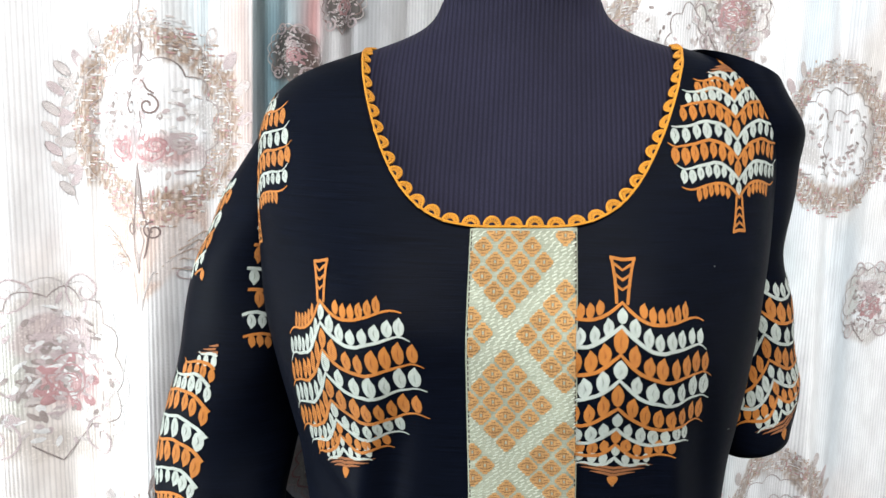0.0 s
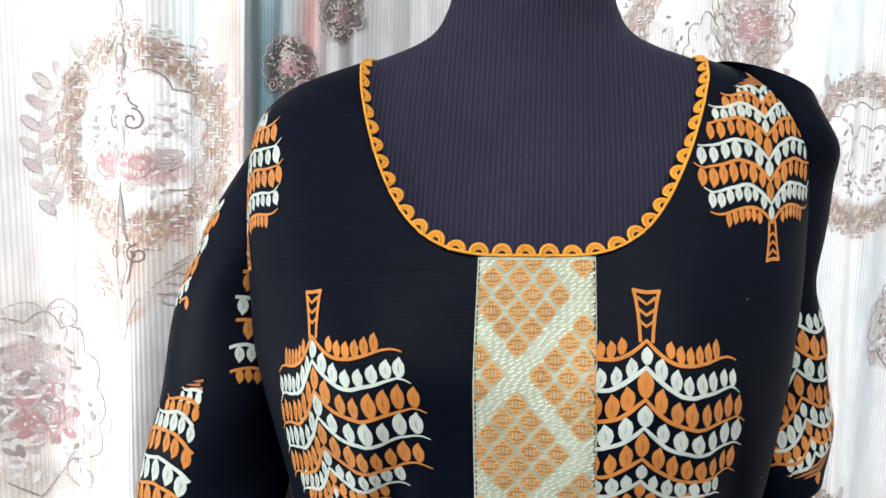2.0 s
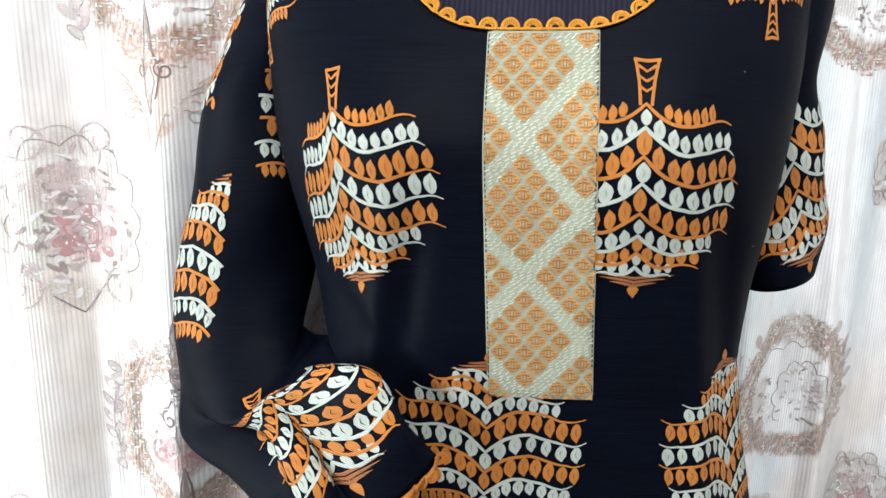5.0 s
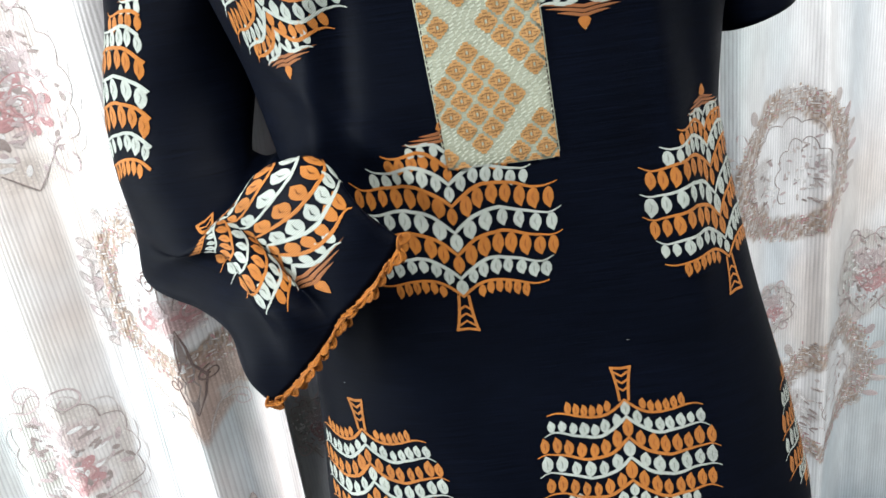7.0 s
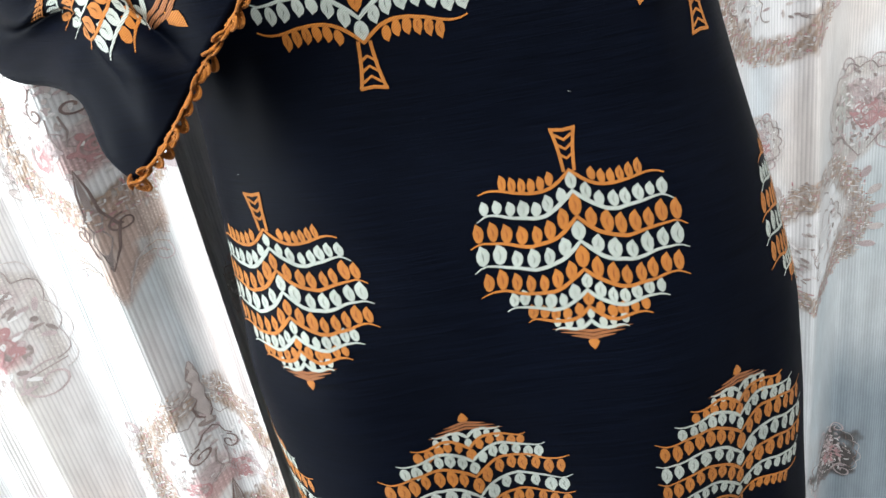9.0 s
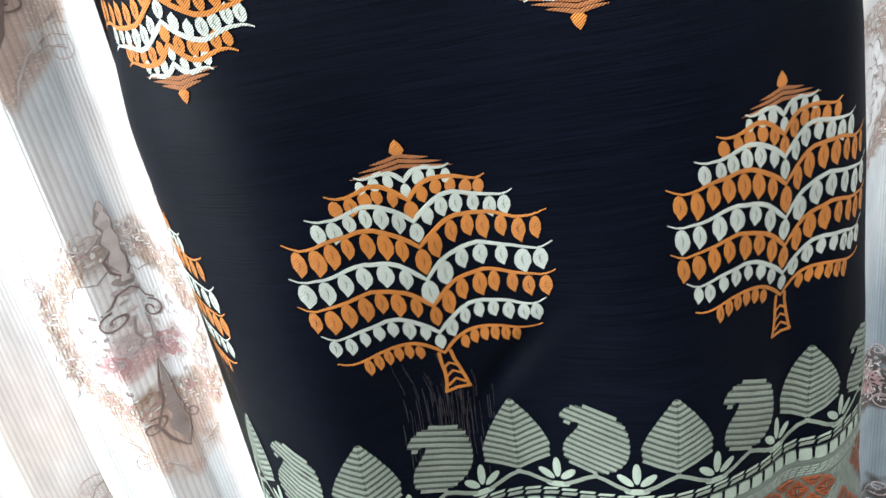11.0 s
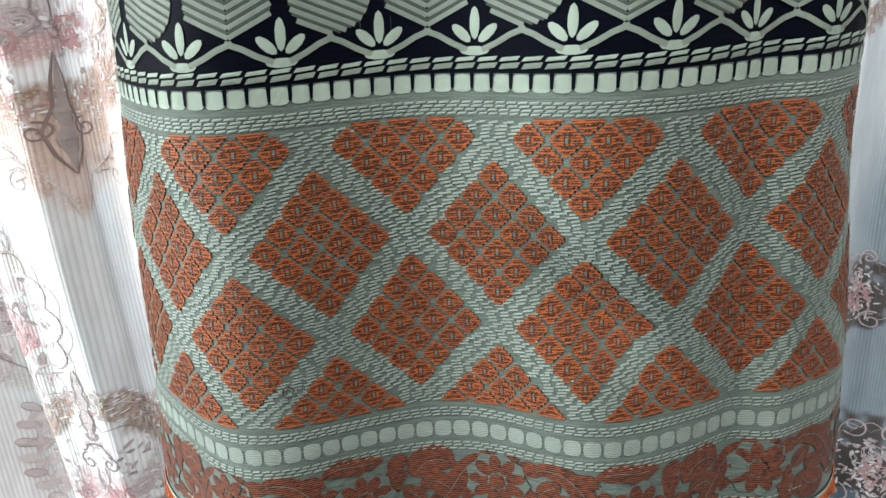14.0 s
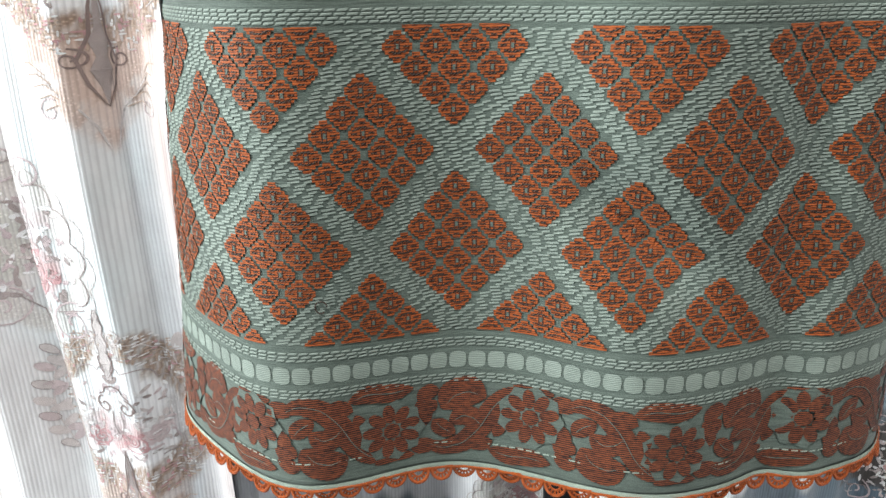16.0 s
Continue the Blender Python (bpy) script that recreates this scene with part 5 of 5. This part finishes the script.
# ---- sleeves ----
def sleeve_skin(keys, rows, cols, ripple, shear=None):
    """Rings between keys (centre, across, towards the front); returns the Skin over (angle, way) and the closed rings."""
    c, ax, bx = (np.array([k[i] for k in keys]) for i in range(3))
    at = np.concatenate([[0], np.cumsum(np.linalg.norm(np.diff(c, axis=0), axis=1))])
    q = np.linspace(0, at[-1], rows)

    def glide(v):
        out = np.stack([np.interp(q, at, v[:, k]) for k in range(3)], -1)
        for _ in range(10):
            out[1:-1] = 0.5 * out[1:-1] + 0.25 * (out[:-2] + out[2:])
        return out
    c, ax, bx = glide(c), glide(ax), glide(bx)
    ang = np.linspace(-np.pi / 2, 1.5 * np.pi, cols + 1)  # the back, across, the front, across, the back
    grid = c[:, None] + np.cos(ang)[None, :, None] * ax[:, None] + np.sin(ang)[None, :, None] * bx[:, None]
    u = grid - c[:, None]
    lift = ripple(q[:, None] / at[-1], ang[None, :])
    grid = c[:, None] + u * (1 + lift[..., None])
    if shear:
        way = np.gradient(c, axis=0)
        way /= np.linalg.norm(way, axis=1, keepdims=True)
        grid = grid + way[:, None] * shear(q[:, None] / at[-1], ang[None, :])[..., None]
    return Skin(-np.pi / 2, 1.5 * np.pi, 0, 1, grid[:, ::1]), grid


def left_ripple(w, a):
    r = 0.10 * np.sin(9 * w + 1.5 * a) * smooth(0.2, 0.5, w) + 0.05 * np.sin(26 * w - 2.0 * a)
    r += 0.16 * smooth(0.60, 0.72, w) * np.sin(3.4 * a + 6 * w)
    # the forearm's cloth has sunk into a long valley under its upper ridge, with cross creases
    deep = smooth(0.68, 0.78, w) * smooth(1.02, 0.94, w)
    r -= 0.62 * np.exp(-((a - 1.25 - 0.25 * np.sin(7 * w)) / 0.20) ** 2) * deep
    r += 0.20 * np.exp(-((a - 0.70) / 0.24) ** 2) * deep
    r -= 0.22 * np.exp(-((a - 2.15 + 0.3 * np.sin(9 * w + 1)) / 0.16) ** 2) * deep
    r += 0.15 * np.exp(-((a - 1.75) / 0.16) ** 2) * deep
    r += 0.12 * np.sin(21 * w + 4.0 * a) * smooth(0.64, 0.72, w) * smooth(0.97, 0.88, w)
    return r * smooth(0.02, 0.2, w)


def left_shear(w, a):
    """Cloth pushed along the forearm: forward on the ridges, back in the valleys."""
    deep = smooth(0.68, 0.80, w) * smooth(1.0, 0.92, w)
    return 0.45 * deep * (0.012 * np.exp(-((a - 0.62) / 0.26) ** 2) - 0.017 * np.exp(-((a - 1.22) / 0.22) ** 2) + 0.010 * np.exp(-((a - 1.75) / 0.20) ** 2) - 0.012 * np.exp(-((a - 2.25) / 0.22) ** 2))


LEFT_KEYS = [((-0.188, 0.000, 1.345), (0.034, 0, 0.026), (0, -0.050, 0.0)), ((-0.210, -0.008, 1.285), (0.044, 0, 0.016), (0, -0.052, 0)), ((-0.221, -0.022, 1.225), (0.047, 0, 0.006), (0, -0.050, 0)), ((-0.225, -0.036, 1.160), (0.050, 0, 0), (0, -0.048, 0)),
             ((-0.227, -0.050, 1.095), (0.053, 0, 0), (0, -0.046, 0)), ((-0.236, -0.066, 1.038), (0.056, 0, 0.006), (0, -0.044, 0)), ((-0.219, -0.092, 1.004), (0.052, 0, 0.030), (-0.006, -0.042, -0.012)),
             ((-0.184, -0.130, 1.002), (0.030, 0, 0.042), (-0.004, -0.038, 0)), ((-0.153, -0.168, 0.997), (0.040, 0, 0.053), (0.004, -0.032, 0)), ((-0.132, -0.188, 0.980), (0.044, 0, 0.051), (0.008, -0.024, -0.004)), ((-0.113, -0.196, 0.961), (0.0465, 0, 0.0465), (0.006, -0.013, -0.006))]
SLEEVE_L, rings_l = sleeve_skin(LEFT_KEYS, 130, 96, left_ripple, left_shear)
lining = [c + (r - c) * 0.93 for r, c in ((rings_l[-1 - k], rings_l[-1 - k].mean(0)) for k in range(0, 14, 2))]
sleeve_l = part("sleeve", tube_mesh("sleeve", [list(r[:-1]) for r in rings_l] + [list(r[:-1]) for r in lining], (M_BLACK,)), dress, "long black sleeve folded over the front")


def right_ripple(w, a):
    return (0.08 * np.sin(10 * w + 2 * a) + 0.04 * np.sin(23 * w - a)) * smooth(0.02, 0.2, w)


RIGHT_KEYS = [((0.157, 0.004, 1.388), (0.034, 0, -0.012), (0, -0.046, 0)), ((0.175, 0.006, 1.346), (0.038, 0, -0.008), (0, -0.052, 0)), ((0.179, 0.008, 1.300), (0.034, 0, -0.004), (0, -0.050, 0)), ((0.176, 0.010, 1.245), (0.032, 0, 0), (0, -0.047, 0)),
              ((0.183, 0.008, 1.185), (0.032, 0, 0.004), (0, -0.045, 0)), ((0.194, 0.002, 1.125), (0.034, 0, 0.008), (0, -0.043, 0)), ((0.196, -0.002, 1.088), (0.029, 0, 0.010), (0, -0.040, 0))]
SLEEVE_R, rings_r = sleeve_skin(RIGHT_KEYS, 70, 72, right_ripple)
lining = [c + (r - c) * 0.93 for r, c in ((rings_r[-1 - k], rings_r[-1 - k].mean(0)) for k in range(0, 14, 2))]
sleeve_r = part("sleeve", tube_mesh("sleeve", [list(r[:-1]) for r in rings_r] + [list(r[:-1]) for r in lining], (M_BLACK,)), dress, "black sleeve turned back behind the side")


class Turned:
    """A Skin whose coordinates are metres: across (from an angle, by a radius) and along (by a length)."""

    def __init__(self, skin, angle, radius, start, length, sense=1):
        self.k, self.a = skin, (angle, radius, start, length, sense)

    def at(self, s, v, h):
        angle, radius, start, length, sense = self.a
        p = self.k.at(angle + sense * np.asarray(s) / radius, start + np.asarray(v) / length, 0 * np.asarray(h))
        n = self.k.at(angle + sense * np.asarray(s) / radius, start + np.asarray(v) / length, 0 * np.asarray(h) + 0.001) - p
        w = np.clip(((start + np.asarray(v) / length)), 0, 1)
        axis = self.k.g[np.minimum((w * (len(self.k.g) - 1)).astype(int), len(self.k.g) - 1)].mean(1)
        sign = np.sign(((p - axis) * n).sum(1))
        return p + n * (sign * np.asarray(h) * 1000)[:, None]


LEN_L, LEN_R = 0.500, 0.27
# upper arm: one tree whose foot points down the sleeve, cut by the seam, and what the arm seam leaves of two more
add_tree(sleeve_l, Turned(SLEEVE_L, math.pi / 2 + 0.06, 0.046, 0.0, LEN_L, -1), (0.0, 0.326), (0.0, 0.172), lambda s, v: s < -0.003 and v < 0.300, 0.78, 51)
add_tree(sleeve_l, Turned(SLEEVE_L, math.pi / 2 + 0.1, 0.046, 0.0, LEN_L, -1), (0.050, 0.205), (0.030, 0.065), lambda s, v: 0.016 < s < 0.040 and v > 0.08, 1.0, 52)
add_tree(sleeve_l, Turned(SLEEVE_L, math.pi / 2 + 0.5, 0.046, 0.0, LEN_L, -1), (-0.020, 0.160), (-0.030, 0.020), lambda s, v: 0.05 < v < 0.128 and s < -0.004, 0.9, 56)
# forearm: the tree's foot at the elbow, its tip towards the cuff
add_tree(sleeve_l, Turned(SLEEVE_L, math.pi / 2 - 0.40, 0.064, 0.0, LEN_L, -1), (0.0, 0.338), (0.0, 0.486), None, 0.80, 53)
add_tree(sleeve_r, Turned(SLEEVE_R, math.pi / 2 - 0.1, 0.040, 0.0, LEN_R, -1), (-0.016, 0.110), (0.012, 0.262), lambda s, v: v > 0.150, 1.0, 54)

cuff = rings_l[-1]
line, outs = [], []
axis = cuff.mean(0) - rings_l[-8].mean(0)
axis /= np.linalg.norm(axis)
for j in range(20, 80):
    line.append(cuff[j] + axis * 0.001)
    outs.append(axis + np.array((0, -0.25, 0)))
edging(dress, "cuff_edging", line, outs, 0.0088, 0.0068, M_CUFFYARN, "orange crochet scallop edging of the cuff", 0.45)
edging(dress, "cuff_edging", [p + np.array((0, -0.0025, 0)) for p in line], [o + np.array((0.2, -1.0, 0.1)) for o in outs], 0.0092, 0.0056, M_CUFFYARN, "curled inner scallops of the cuff", 0.6)


# ---- small things ----
def tiny_cord(points, r, n=6):
    rings = []
    pts = np.asarray(points, float)
    d = np.gradient(pts, axis=0)
    for p, t in zip(pts, d):
        t = t / max(np.linalg.norm(t), 1e-9)
        u = np.cross(t, (0.3, 0.9, 0.2))
        u /= np.linalg.norm(u)
        w = np.cross(t, u)
        rings.append([p + r * (u * math.cos(2 * math.pi * k / n) + w * math.sin(2 * math.pi * k / n)) for k in range(n)])
    return rings


# a loose black thread on the hem panel
s0, v0 = on_dress(-0.065, 0.350)
q = np.linspace(0, 1, 16)
curl = DRESS.at(s0 + 0.003 * np.cos(5.5 * q) * (1 - 0.3 * q), v0 + 0.003 * np.sin(5.5 * q), 0.0016 + 0.001 * q)
part("loose_thread", tube_mesh("loose_thread", tiny_cord(curl, 0.0004), (M_DARKTHREAD,), cap=True), dress, "curl of loose dark thread")
# a bent pin with a pale head in the neck of the form
M_PINHEAD, _n, _l, _b = material("pale_pin_head", 0.3)
_b.inputs["Base Color"].default_value = (0.75, 0.75, 0.75, 1)
pin = part("pin", tube_mesh("pin", tiny_cord([(0.030, -0.052, 1.452), (0.033, -0.058, 1.446), (0.036, -0.059, 1.440), (0.041, -0.060, 1.432)], 0.0006), (M_BLACKMETAL,), cap=True), form, "thin dark bent pin")
bm = bmesh.new()
bmesh.ops.create_icosphere(bm, subdivisions=2, radius=0.0014, matrix=Matrix.Translation((0.0365, -0.0605, 1.4415)))
me = bpy.data.meshes.new("pin_head")
bm.to_mesh(me)
bm.free()
me.materials.append(M_PINHEAD)
part("pin_head", me, pin, "pale round pin head")
# lint on the black cloth
rnd = random.Random(77)
for k in range(14):
    x, z = rnd.uniform(-0.13, 0.14), rnd.choice((rnd.uniform(1.10, 1.25), rnd.uniform(0.80, 1.05)))
    s0, v0 = on_dress(x, z)
    ln, an = rnd.uniform(0.0006, 0.0018), rnd.uniform(0, 3.14)
    fibre = DRESS.at(s0 + ln * np.array((0, 0.5, 1.0)) * math.cos(an), v0 + ln * np.array((0, 0.62, 1.0)) * math.sin(an), np.array((0.0006, 0.0010, 0.0006)))
    part("lint", tube_mesh("lint", tiny_cord(fibre, 0.00016, 4), (M_PALE,), cap=True), dress)

# a thin, snagged patch of the black cloth over the leaf border
M_SNAG = thread("faded_purple_thread", (0.006, 0.005, 0.008), (0.026, 0.021, 0.029), turn=90, scale=600)
pat = Pattern(DRESS)
s0, v0 = on_dress(-0.022, 0.56)
for k in range(150):
    ds, dv, ln = rnd.gauss(0, 0.012), rnd.gauss(-0.008, 0.018), rnd.uniform(0.006, 0.022)
    pat.ribbon([(s0 + ds, v0 + dv), (s0 + ds + rnd.uniform(-0.0004, 0.0004), v0 + dv + ln / 2), (s0 + ds, v0 + dv + ln)], rnd.uniform(0.00018, 0.00042), 0, 0.0001)
tagged(part("snagged_threads", pat.mesh("snagged_threads", (M_SNAG,)), dress, "faded patch of pulled threads"), kind="stuff")
